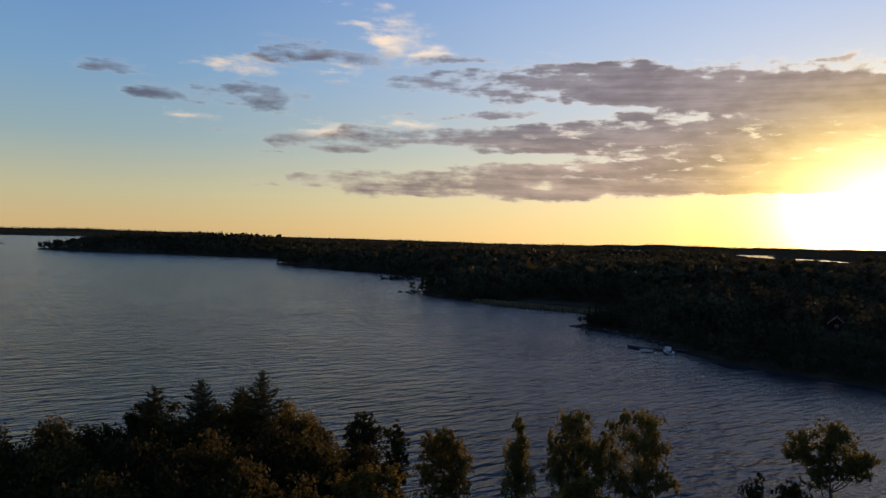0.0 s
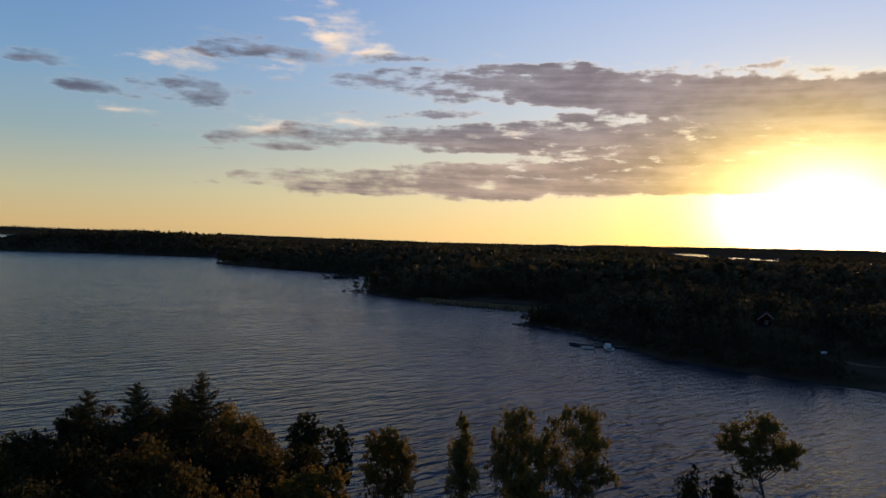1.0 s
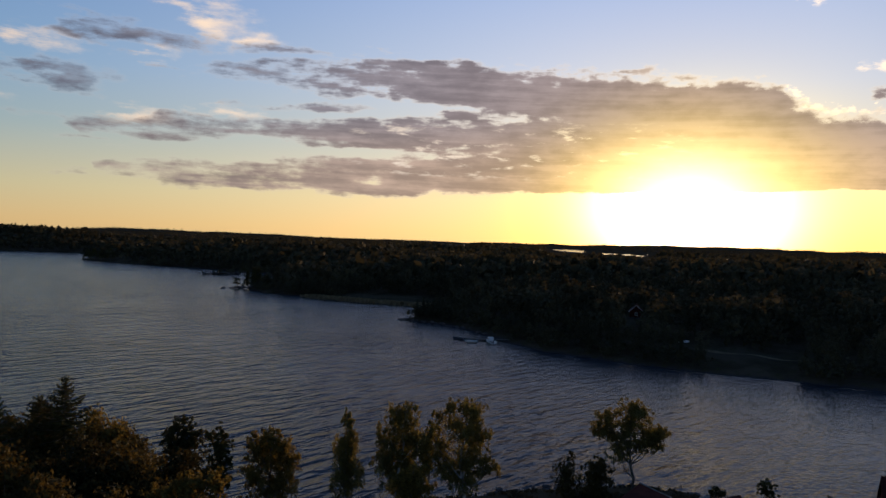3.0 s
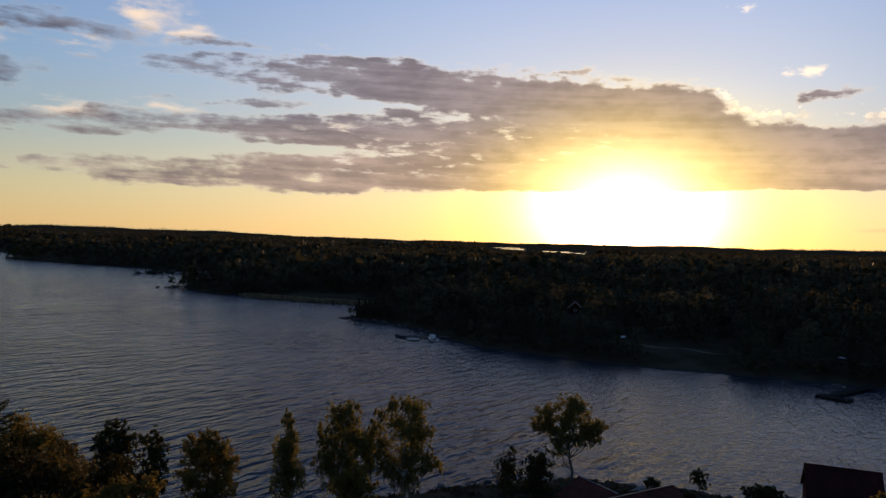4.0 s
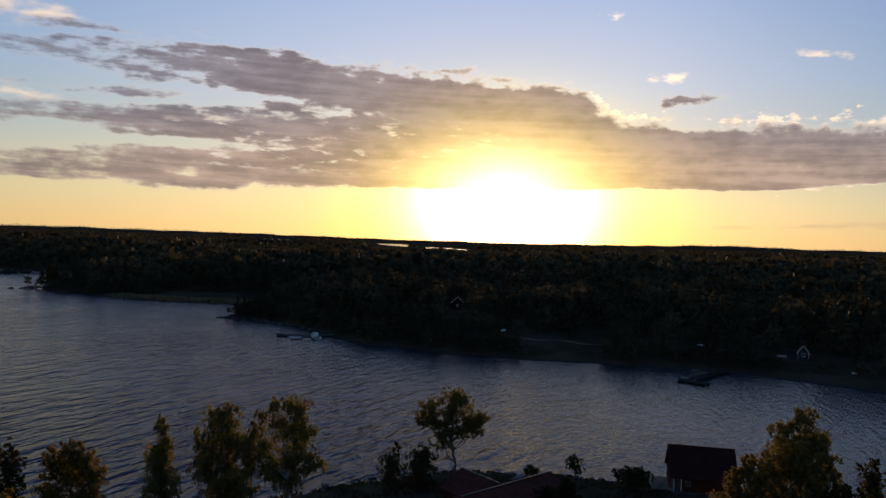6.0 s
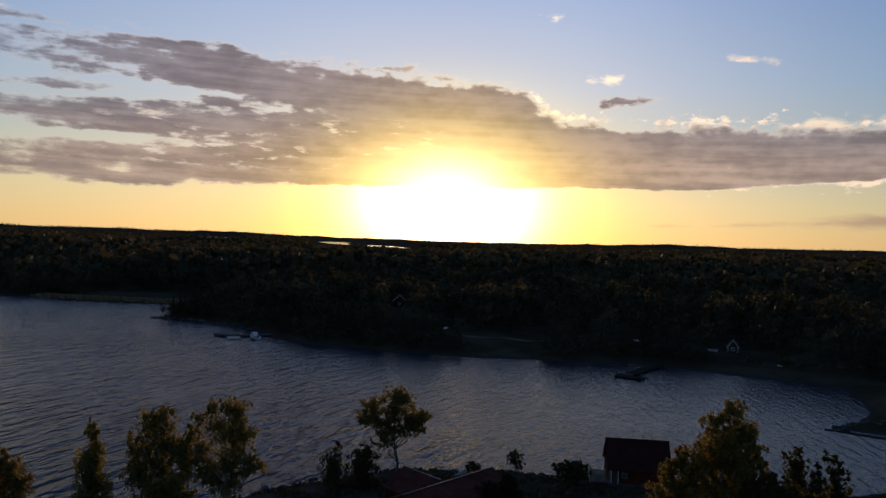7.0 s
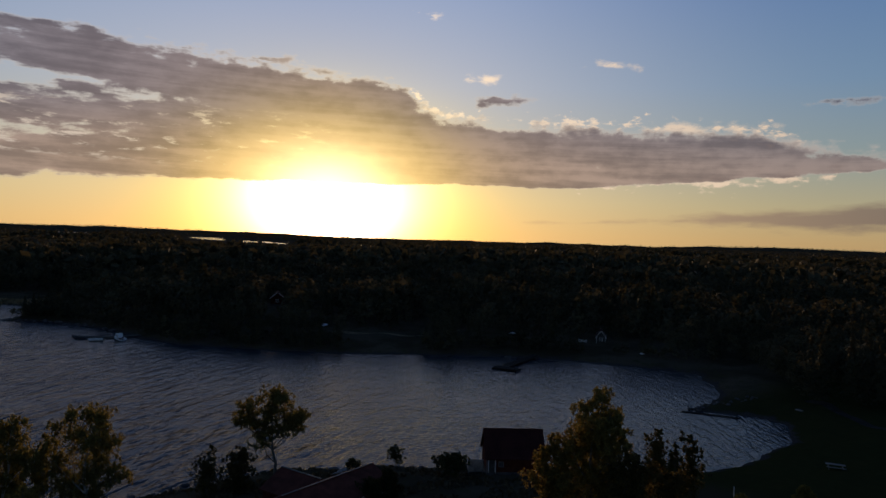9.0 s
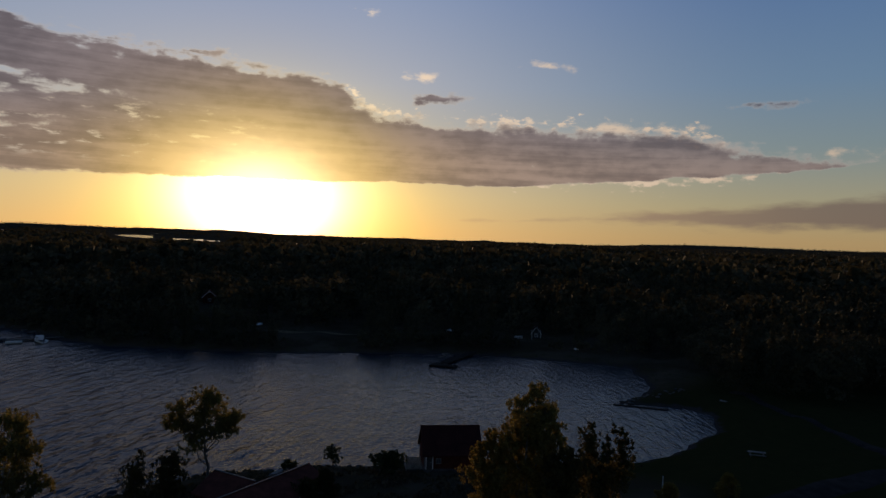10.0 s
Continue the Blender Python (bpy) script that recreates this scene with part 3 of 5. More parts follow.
def broadleaf(seed, tall, wide, stem=0.22, leaves=14000, leaf=0.125, mat=None, droop=0.6, lean=0.0, lobes=11, bark=None, label="", name="birch_tree", top=0.34, clump=(0.05, 0.10), inner=0.15, heart=1.0):
    """A birch-like tree: bent stem, rising limbs, twigs that hang, leaves in ragged clumps."""
    rng = np.random.RandomState(seed)
    t = thing(name, Matrix(), label, "tree", "trees on the near shore")
    wood = bmesh.new()
    tip = np.array([lean * tall, rng.normal() * 0.03 * tall, tall * 0.93])
    stem_pts = limb(wood, (0, 0, -0.4), tip, 0.014 * tall + 0.03, 0.03, rng, 5, 0.018)
    clumps = []
    lobes += 7
    for k in range(lobes):
        f = stem + (0.97 - stem) * (k + rng.uniform(0.1, 0.9)) / lobes
        seg = min(int(f * 5), 4)
        base = stem_pts[seg] + (stem_pts[seg + 1] - stem_pts[seg]) * (f * 5 - seg)
        ang = k * 2.4 + rng.uniform(-0.5, 0.5)
        body = math.sin(math.pi * min(1, max(0.0, (f - stem) / (1.03 - stem))) ** 0.75) ** 0.6
        reach = wide * 0.5 * (0.35 * (1.05 - f) ** 0.5 + 0.65 * body) * rng.uniform(0.78, 0.98)
        end = base + np.array([math.cos(ang) * reach, math.sin(ang) * reach, reach * rng.uniform(0.25, 0.7) * (1.15 - f)])
        end[2] = min(end[2], tall * 0.97)
        pts = limb(wood, base, end, 0.006 * tall * (1.2 - f), 0.015, rng, 3, 0.07)
        for q in range(10):
            w = rng.uniform(inner, 0.98)
            c = base + (end - base) * w + rng.normal(size=3) * 0.06 * wide * np.array([1, 1, 0.8])
            clumps.append((c, rng.uniform(*clump) * wide * (0.8 + 0.4 * body)))
        for q in range(2):
            s = pts[rng.randint(1, 4)]
            rod(wood, s, clumps[-1 - q][0], 0.02, 0.008, 4)
    for q in range(9):
        clumps.append((tip + rng.normal(size=3) * np.array([0.07 * wide, 0.07 * wide, 0.035 * tall]), top * 0.13 * wide))
    # leaves sit on fine strands: hanging ones on a birch, spreading ones on others
    strands = 7
    per = max(3, int(leaves * 0.85 / (len(clumps) * strands)))
    cc = np.repeat(np.array([k[0] for k in clumps]), strands, 0)
    rr = np.repeat(np.array([k[1] for k in clumps]), strands)[:, None]
    d = rng.normal(size=cc.shape)
    d /= np.linalg.norm(d, axis=1, keepdims=True)
    root = cc + d * rr * rng.uniform(0.1, 0.8, (len(cc), 1))
    way = d * (1 - 0.6 * droop) * rr * 0.5
    way[:, 2] -= droop * rr[:, 0] * rng.uniform(0.6, 1.9, len(cc))
    f = np.linspace(0, 1, per)[None, :, None]
    cs = root[:, None] + way[:, None] * f ** 1.1 + rng.normal(size=(len(cc), per, 3)) * (0.07 + 0.08 * rr[:, None])
    # a shaded heart of leaves round the stem
    n = int(leaves * heart / 7)
    z = rng.uniform(stem * 0.9, 0.9, n)
    hr = wide * 0.25 * np.sqrt(np.clip(1 - ((z - 0.5 - stem / 2) / (0.52 - stem / 2)) ** 2, 0, 1)) * rng.uniform(0, 1, n) ** 0.5
    aa = rng.uniform(0, 6.283, n)
    hang = way / np.maximum(np.linalg.norm(way, axis=1, keepdims=True), 1e-6)
    hang = np.concatenate([np.repeat(hang, per, 0), rng.normal(size=(n, 3))])
    cs = np.concatenate([cs.reshape(-1, 3), np.stack([hr * np.cos(aa) + lean * tall * z, hr * np.sin(aa), z * tall], 1)])
    cs[:, 2] = np.minimum(cs[:, 2], tall * 1.01 - 0.25 * rng.uniform(0, 1, len(cs)))
    if name != "birch_tree":
        bark = BARK
    part("trunk", wood, bark or BIRCH_BARK, t, "pale birch trunk with thin limbs" if not bark else "")
    crown = new("crown", leaf_mesh("crown", quads(cs, rng.uniform(0.7, 1.5, len(cs)) * leaf * 1.15, rng, droop * 0.5, 0.0, hang, 0.45), mat or BIRCH_LEAF))
    crown.parent = t
    return t


def spruce(seed, tall, wide, label, mat=None, sparse=1.0, bare=0.05):
    """A spruce: whorls of boughs that sag and lift at the tips, needles in flat sprays."""
    rng = np.random.RandomState(seed)
    t = thing("spruce_tree", Matrix(), label, "tree", "trees on the near shore")
    wood = bmesh.new()
    limb(wood, (0, 0, -0.4), (rng.normal() * 0.01 * tall, rng.normal() * 0.01 * tall, tall * 0.985), 0.013 * tall + 0.04, 0.015, rng, 5, 0.004)
    cs, sz, ax = [], [], []
    z = tall - 0.35
    while z > bare * tall:
        deep = tall - z
        reach = wide * 0.5 * (1 - math.exp(-deep * 0.82 / (wide * 0.5))) * rng.uniform(0.8, 1.12) + 0.10
        boughs = rng.randint(5, 8)
        swing = rng.uniform(0, 6.283)
        for j in range(boughs):
            if rng.uniform() > sparse:
                continue
            a, L = swing + (j + rng.uniform(-0.3, 0.3)) * 6.283 / boughs, reach * rng.uniform(0.65, 1.12)
            z0 = z + rng.normal() * 0.1
            n = max(4, int(L * 9))
            s = np.linspace(0.08, 1, n)
            up = 0.45 * math.exp(-deep / 3.0) - 0.26 * (1 - math.exp(-deep / 4.0))
            line = np.stack([np.cos(a) * L * s, np.sin(a) * L * s, z0 + up * L * s + 0.22 * L * s ** 3], 1)
            if L > 0.5:
                rod(wood, (0, 0, z0), line[-1], 0.018 + 0.006 * L, 0.006, 4)
            for rep in range(6):
                side = rng.normal(size=(n, 1)) * (0.05 + 0.12 * L * (1.1 - s))[:, None] * np.array([[-math.sin(a), math.cos(a), 0]])
                pts = line + side + rng.normal(size=(n, 3)) * 0.025
                pts[:, 2] -= np.abs(side).sum(1) * 0.35 + np.abs(rng.normal(size=n)) * 0.05
                cs.append(pts)
                sz.append(np.full(n, min(0.17, 0.10 + 0.04 * L)) * rng.uniform(0.7, 1.3, n))
                ax.append(np.tile([math.cos(a) + 0.6 * rng.normal() * -math.sin(a), math.sin(a) + 0.6 * rng.normal() * math.cos(a), up + 0.25 - 0.5 * (rep > 3)], (n, 1)))
        z -= rng.uniform(0.36, 0.56) * (0.75 + min(deep, 8) * 0.06)
    lead = np.stack([np.zeros(14), np.zeros(14), np.linspace(tall * 0.93, tall, 14)], 1) + rng.normal(size=(14, 3)) * 0.05
    cs.append(lead)
    sz.append(np.full(14, 0.16))
    ax.append(np.tile([0, 0, 1.0], (14, 1)))
    part("trunk", wood, BARK, t)
    crown = new("crown", leaf_mesh("crown", quads(np.concatenate(cs), np.concatenate(sz), rng, 0.15, 0.4, np.concatenate(ax), 0.32), mat or NEEDLE))
    crown.parent = t
    return t


def pine(seed, tall, wide, label, mat=None, stem=0.3, clumps=34, name="pine_tree", leaf=0.15, per=110):
    """A pine: bare stem below, uneven tufts of needles on rising boughs."""
    rng = np.random.RandomState(seed)
    t = thing(name, Matrix(), label, "tree" if name != "shrub" else "shrub", "trees on the near shore")
    wood = bmesh.new()
    limb(wood, (0, 0, -0.4), (rng.normal() * 0.03 * tall, rng.normal() * 0.03 * tall, tall * 0.95), 0.014 * tall + 0.03, 0.03, rng, 4, 0.02)
    cs, ax = [], []
    for k in range(clumps):
        f = stem + (1 - stem) * (k + 0.5) / clumps
        a = k * 2.4 + rng.uniform(-0.6, 0.6)
        prof = min(1.0, 2.2 * (1.03 - f)) * (0.75 + 0.25 * math.sin(f * 21 + seed))
        R = wide * 0.5 * prof * rng.uniform(0.45, 1.0)
        c = np.array([math.cos(a) * R, math.sin(a) * R, f * tall])
        if R > 0.4:
            rod(wood, (0, 0, f * tall - 0.25 * R), c, 0.045, 0.012, 4)
        d = rng.normal(size=(per, 3))
        d /= np.linalg.norm(d, axis=1, keepdims=True)
        r = max(0.25, 0.17 * wide * rng.uniform(0.7, 1.25))
        cs.append(c + d * (rng.uniform(0, 1, (per, 1)) ** 0.5) * r * np.array([1, 1, 0.75]))
        ax.append(d + np.array([0, 0, 0.7]))
    cs = np.concatenate(cs)
    part("trunk", wood, BARK, t)
    crown = new("crown", leaf_mesh("crown", quads(cs, rng.uniform(0.7, 1.3, len(cs)) * leaf * 1.25, rng, 0.0, 0.0, np.concatenate(ax), 0.36), mat or PINE_NEEDLE))
    crown.parent = t
    return t


def bushy(seed, tall, wide, bottom=0.12, clumps=54, leaves=13000, leaf=0.15, mat=None, label="", gap=0.13, heart=0.3, top_lean=0.0):
    """A round-headed deciduous tree: forked limbs that end in leafy clumps over a domed crown."""
    rng = np.random.RandomState(seed)
    t = thing("deciduous_tree", Matrix(), label, "tree", "trees on the near shore")
    wood = bmesh.new()
    stem = limb(wood, (0, 0, -0.4), (top_lean * wide, 0, tall * 0.72), 0.016 * tall + 0.04, 0.05, rng, 5, 0.02)
    mid, half = tall * (bottom + 1) / 2, tall * (1 - bottom) / 2
    d = rng.normal(size=(clumps, 3))
    d /= np.linalg.norm(d, axis=1, keepdims=True)
    d[:, 2] = np.where(d[:, 2] < -0.75, -d[:, 2], d[:, 2])
    d[0] = (0.1, 0, 1)
    rad = gap * wide * rng.uniform(0.6, 1.3, clumps)
    c = d * np.array([wide / 2, wide / 2, half]) * rng.uniform(0.5, 0.92, (clumps, 1)) * (1 + 0.14 * np.sin(d[:, :1] * 5 + seed) * np.cos(d[:, 1:2] * 4))
    c[:, 2] = np.minimum(c[:, 2] + mid, tall - rad)
    c[0, 2] = tall - rad[0]
    c[:, 0] += top_lean * wide * c[:, 2] / tall
    for k in range(0, clumps, 2):
        k0 = min(4, max(1, int(c[k, 2] / tall * 4)))
        limb(wood, stem[k0], c[k], 0.005 * tall, 0.012, rng, 3, 0.06)
    per = int(leaves / clumps)
    v = rng.normal(size=(clumps, per, 3))
    v /= np.linalg.norm(v, axis=2, keepdims=True)
    pts = (c[:, None] + v * rad[:, None, None] * (0.15 + 1.25 * rng.uniform(0, 1, (clumps, per, 1)) ** 1.1) * np.array([1.1, 1.1, 0.85])).reshape(-1, 3)
    n = int(leaves * heart)
    w = rng.normal(size=(n, 3))
    w /= np.linalg.norm(w, axis=1, keepdims=True)
    core_pts = w * np.array([wide / 2, wide / 2, half]) * rng.uniform(0, 0.75, (n, 1)) + np.array([0, 0, mid])
    pts = np.concatenate([pts, core_pts])
    part("trunk", wood, BARK, t)
    crown = new("crown", leaf_mesh("crown", quads(pts, rng.uniform(0.7, 1.4, len(pts)) * leaf, rng, 0.2, 0.0, None, 0.5), mat or DUSK_LEAF))
    crown.parent = t
    return t


def lobed(seed, name, lobes, label, mat, droop=0.3, leaf=0.135, dense=1.0, bark=None, group="trees on the near shore"):
    """A tree whose crown is made of leafy masses: (across, up, half width, half height) each, on limbs that fork from one stem."""
    rng = np.random.RandomState(seed)
    t = thing(name, Matrix(), label, "shrub" if name == "shrub" else "tree", group)
    wood = bmesh.new()
    tall = max(z + rz for x, z, rx, rz in lobes)
    lean = sum(x * z for x, z, rx, rz in lobes) / sum(z for x, z, rx, rz in lobes)
    stem = limb(wood, (0, 0, -0.4), (lean, 0, tall * 0.86), 0.015 * tall + 0.03, 0.03, rng, 6, 0.012)
    pts, axes = [], []
    mids = [(x, rng.uniform(-0.4, 0.4) * rx, z) for x, z, rx, rz in lobes]
    for (x, z, rx, rz), mid in zip(lobes, mids):
        mid = np.array(mid)
        k0 = int(np.clip((z - 0.9 * rz - abs(x - lean) * 0.5) / (tall * 0.86) * 6, 1, 5))
        fork = limb(wood, stem[k0], mid, 0.006 * tall + 0.012, 0.02, rng, 3, 0.05)
        n = int(np.clip(24 * rx * (rx + rz) ** 0.5, 12, 100))
        d = rng.normal(size=(n, 3))
        d /= np.linalg.norm(d, axis=1, keepdims=True)
        c = mid + d * np.array([rx, rx, rz]) * rng.uniform(0.3, 1.08, (n, 1))
        # twigs also fill the room towards the stem and the neighbouring masses
        others = [m for m in mids if abs(m[2] - z) + abs(m[0] - x) > 0.01]
        others.sort(key=lambda m: (m[0] - x) ** 2 + (m[2] - z) ** 2)
        for k in range(0, n, 3):
            m = others[(k // 3) % min(3, len(others))]
            c[k] = mid + (np.array(m) - mid) * rng.uniform(0.25, 0.75) + rng.normal(size=3) * 0.28 * min(rx, rz)
        rad = np.clip(0.20 * min(rx, rz) * rng.uniform(0.5, 1.5, n), 0.12, 0.38)
        for k in range(0, n, 4):
            rod(wood, fork[2 + (k // 4) % 2], c[k], 0.016, 0.006, 4)
        per = int(34 * dense * (0.13 / leaf))
        v = rng.normal(size=(n, per, 3))
        v /= np.linalg.norm(v, axis=2, keepdims=True)
        q = c[:, None] + v * rad[:, None, None] * rng.uniform(0.1, 1.0, (n, per, 1)) ** 0.7 * rng.uniform(0.8, 1.7, (n, per, 1))
        q[:, :, 2] -= droop * rng.uniform(0, 1, (n, per)) ** 1.5 * rad[:, None] * 3.2
        pts.append(q.reshape(-1, 3))
        axes.append((v * (1 - 0.6 * droop) - np.array([0, 0, droop * 1.2])).reshape(-1, 3))
    pts, axes = np.concatenate(pts), np.concatenate(axes)
    part("trunk", wood, bark or BARK, t)
    crown = new("crown", leaf_mesh("crown", quads(pts, rng.uniform(0.6, 1.4, len(pts)) * leaf, rng, 0.0, 0.0, axes, 0.5), mat))
    crown.parent = t
    return t


def ground_z(x, y):
    return float(height(np.array([float(x)]), np.array([float(y)]))[0])


def spot(azimuth, d):
    a = radians(azimuth)
    return d * math.sin(a), d * math.cos(a)


def stand(t, azimuth, d, turn=0.0):
    """Sets a tree on the ground in a direction and at a distance from the lookout."""
    x, y = spot(azimuth, d)
    t.matrix_world = pose(x, y, ground_z(x, y), 0, 0, turn)
    return t


def tall_for(azimuth, d, top_el):
    """The height that brings a tree's tip to that elevation seen from the lookout."""
    x, y = spot(azimuth, d)
    return EYE + d * math.tan(radians(top_el)) - ground_z(x, y)


# ---- trees on the near shore ----
def bushy_at(seed, azimuth, d, top_el, wide, label, **more):
    return stand(bushy(seed, tall_for(azimuth, d, top_el), wide, label=label, **more), azimuth, d, seed * 29)


def spruce_at(seed, azimuth, d, top_el, wide, label="dark spruce with a pointed top among other trees", **more):
    return stand(spruce(seed, tall_for(azimuth, d, top_el), wide, label, **more), azimuth, d, seed * 37)


def lobed_at(seed, azimuth, d, top_el, lobes, label, mat, name="deciduous_tree", **more):
    """Lobes are given from the tip down and are moved up to the tree's height."""
    tall = tall_for(azimuth, d, top_el)
    return stand(lobed(seed, name, [(x, tall + z, rx, rz) for x, z, rx, rz in lobes], label, mat, **more), azimuth, d, -azimuth)


lobed_at(11, 6.6, 86, -13.6, [(0.1, -1.2, 0.9, 1.2), (0.1, -3.1, 1.3, 1.5), (-0.4, -5.1, 1.8, 1.7), (0.3, -7.2, 2.1, 1.8), (-0.1, -9.0, 2.1, 1.6)],
         "slim birch with a narrow grey-green crown", BIRCH_LEAF, "birch_tree", droop=0.7, bark=BIRCH_BARK)
lobed_at(12, 10.9, 85, -12.9, [(1.2, -1.0, 1.0, 1.0), (-0.6, -1.8, 1.3, 1.3), (0.6, -3.5, 1.9, 1.6), (-2.2, -4.1, 1.1, 1.3), (2.0, -5.2, 1.4, 1.5), (-0.6, -5.9, 2.2, 1.8),
                               (-2.2, -7.6, 1.5, 1.6), (1.0, -8.1, 2.1, 1.7), (0, -10.1, 2.4, 1.6)],
         "tall birch with drooping golden-lit crown", BIRCH_LEAF, "birch_tree", droop=0.8, bark=BIRCH_BARK)
lobed_at(13, 13.3, 87, -14.4, [(0.4, -0.8, 0.9, 0.8), (-0.3, -2.2, 1.0, 1.1), (-0.6, -4.0, 1.0, 1.2), (-0.4, -6.0, 0.9, 1.2)],
         "young leaning birch between two taller ones", BIRCH_LEAF, "birch_tree", droop=0.8, bark=BIRCH_BARK)
lobed_at(14, 16.2, 86, -12.45, [(1.0, -1.5, 1.6, 1.4), (-1.5, -1.5, 1.0, 1.0), (-3.3, -2.7, 0.8, 0.9), (-0.6, -4.1, 2.5, 1.7), (-3.5, -6.4, 1.6, 1.7), (1.9, -4.5, 1.5, 1.5), (0.6, -7.4, 2.1, 1.7),
                                (3.1, -8.6, 1.5, 1.0), (-2.4, -8.9, 1.9, 1.6), (0, -10.6, 2.3, 1.3)],
         "broad birch with dense hanging foliage", BIRCH_LEAF, "birch_tree", droop=0.75, bark=BIRCH_BARK)
lobed_at(16, 0.5, 80, -14.8, [(0, -1.0, 1.1, 0.9), (-1.6, -2.1, 1.3, 1.2), (1.2, -2.3, 1.2, 1.2), (0, -3.5, 2.5, 1.8), (2.4, -4.2, 1.3, 1.1), (-1.8, -5.3, 1.8, 1.7), (1.6, -6.1, 2.2, 1.6), (0, -7.9, 3.0, 1.7)],
         "rounded yellowing deciduous tree", GOLD_LEAF, droop=0.4)
lobed_at(17, -5.8, 62, -17.9, [(0.2, -0.9, 1.3, 0.9), (2.3, -1.2, 1.4, 1.1), (-2.0, -1.6, 1.4, 1.0), (0, -2.5, 2.6, 1.4), (2.4, -3.2, 1.5, 1.3), (-2.2, -3.4, 1.6, 1.2), (0, -5.0, 3.0, 1.8)],
         "low yellow-green deciduous tree in front of the spruces", GOLD_LEAF)
lobed_at(18, 11.8, 68, -18.0, [(0.3, -0.8, 1.5, 0.8), (-1.1, -1.4, 1.2, 0.9), (1.4, -1.7, 1.2, 0.9), (0, -3.0, 2.2, 1.5), (0, -5.4, 2.4, 1.8)],
         "small yellowing tree below the birches", GOLD_LEAF)
lobed_at(19, 55.8, 73, -11.05, [(0, -1.0, 1.2, 1.0), (-1.8, -2.8, 1.4, 1.2), (1.0, -2.9, 1.3, 1.3), (0, -4.1, 2.1, 1.5), (2.1, -4.8, 0.9, 1.0), (-2.1, -4.9, 1.2, 1.2), (2.5, -6.4, 0.9, 1.2), (0, -7.0, 2.4, 2.0),
                                (-0.5, -10.0, 2.8, 2.2), (0.5, -13.0, 2.8, 2.0)],
         "tall green deciduous tree rising behind a golden one", BIRCH_LEAF, droop=0.5)
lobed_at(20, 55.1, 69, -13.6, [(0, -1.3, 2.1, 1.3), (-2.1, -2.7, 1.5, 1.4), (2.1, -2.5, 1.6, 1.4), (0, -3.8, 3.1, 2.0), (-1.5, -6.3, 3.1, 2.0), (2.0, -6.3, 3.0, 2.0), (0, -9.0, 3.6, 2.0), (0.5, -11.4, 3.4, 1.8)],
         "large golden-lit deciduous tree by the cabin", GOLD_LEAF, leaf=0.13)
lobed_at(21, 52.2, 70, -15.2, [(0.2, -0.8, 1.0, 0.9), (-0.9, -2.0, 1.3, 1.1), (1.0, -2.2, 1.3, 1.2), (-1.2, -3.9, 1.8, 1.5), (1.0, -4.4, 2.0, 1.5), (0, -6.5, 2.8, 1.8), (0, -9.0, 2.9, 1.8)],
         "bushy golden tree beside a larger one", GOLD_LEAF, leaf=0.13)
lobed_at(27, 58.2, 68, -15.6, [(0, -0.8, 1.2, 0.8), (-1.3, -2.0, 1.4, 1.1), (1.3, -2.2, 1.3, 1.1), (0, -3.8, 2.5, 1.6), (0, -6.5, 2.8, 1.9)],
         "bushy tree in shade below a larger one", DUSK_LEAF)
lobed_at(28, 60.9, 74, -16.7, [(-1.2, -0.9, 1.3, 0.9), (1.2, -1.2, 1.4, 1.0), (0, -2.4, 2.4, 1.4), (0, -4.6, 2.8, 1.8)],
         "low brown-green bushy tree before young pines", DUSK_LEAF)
lobed_at(22, 60.2, 84, -13.85, [(0, -0.7, 0.6, 0.7), (-1.2, -1.7, 0.5, 0.6), (0.2, -2.1, 0.9, 0.8), (-0.4, -3.5, 1.3, 1.1), (0.5, -4.6, 1.2, 1.0), (0, -6.4, 1.7, 1.4)],
         "young pine with a ragged crown", PINE_NEEDLE, "pine_tree", droop=0.0, leaf=0.13)
lobed_at(23, 62.5, 84, -14.0, [(-0.8, -0.8, 0.28, 0.8), (0, -0.8, 0.32, 0.8), (0.6, -1.7, 0.32, 0.8), (1.2, -2.5, 0.32, 0.8), (0, -2.4, 0.8, 1.0), (0.2, -4.2, 1.3, 1.3), (0.1, -6.4, 1.6, 1.5)],
         "young pine with upright shoots", PINE_NEEDLE, "pine_tree", droop=0.0, leaf=0.13)
lobed_at(24, 61.5, 82, -14.8, [(0, -0.7, 0.35, 0.7), (-0.1, -2.0, 0.8, 1.0), (0, -3.7, 1.2, 1.3), (0, -5.6, 1.5, 1.4)],
         "short dense young pine", PINE_NEEDLE, "pine_tree", droop=0.0, leaf=0.13)
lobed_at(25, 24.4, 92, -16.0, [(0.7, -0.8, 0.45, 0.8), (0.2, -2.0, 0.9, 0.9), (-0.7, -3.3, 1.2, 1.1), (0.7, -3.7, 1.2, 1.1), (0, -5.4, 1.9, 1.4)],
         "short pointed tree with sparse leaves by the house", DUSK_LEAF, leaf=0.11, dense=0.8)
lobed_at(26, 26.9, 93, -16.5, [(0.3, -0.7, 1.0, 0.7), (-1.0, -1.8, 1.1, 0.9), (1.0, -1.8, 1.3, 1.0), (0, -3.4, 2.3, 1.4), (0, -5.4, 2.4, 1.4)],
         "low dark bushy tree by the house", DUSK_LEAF)
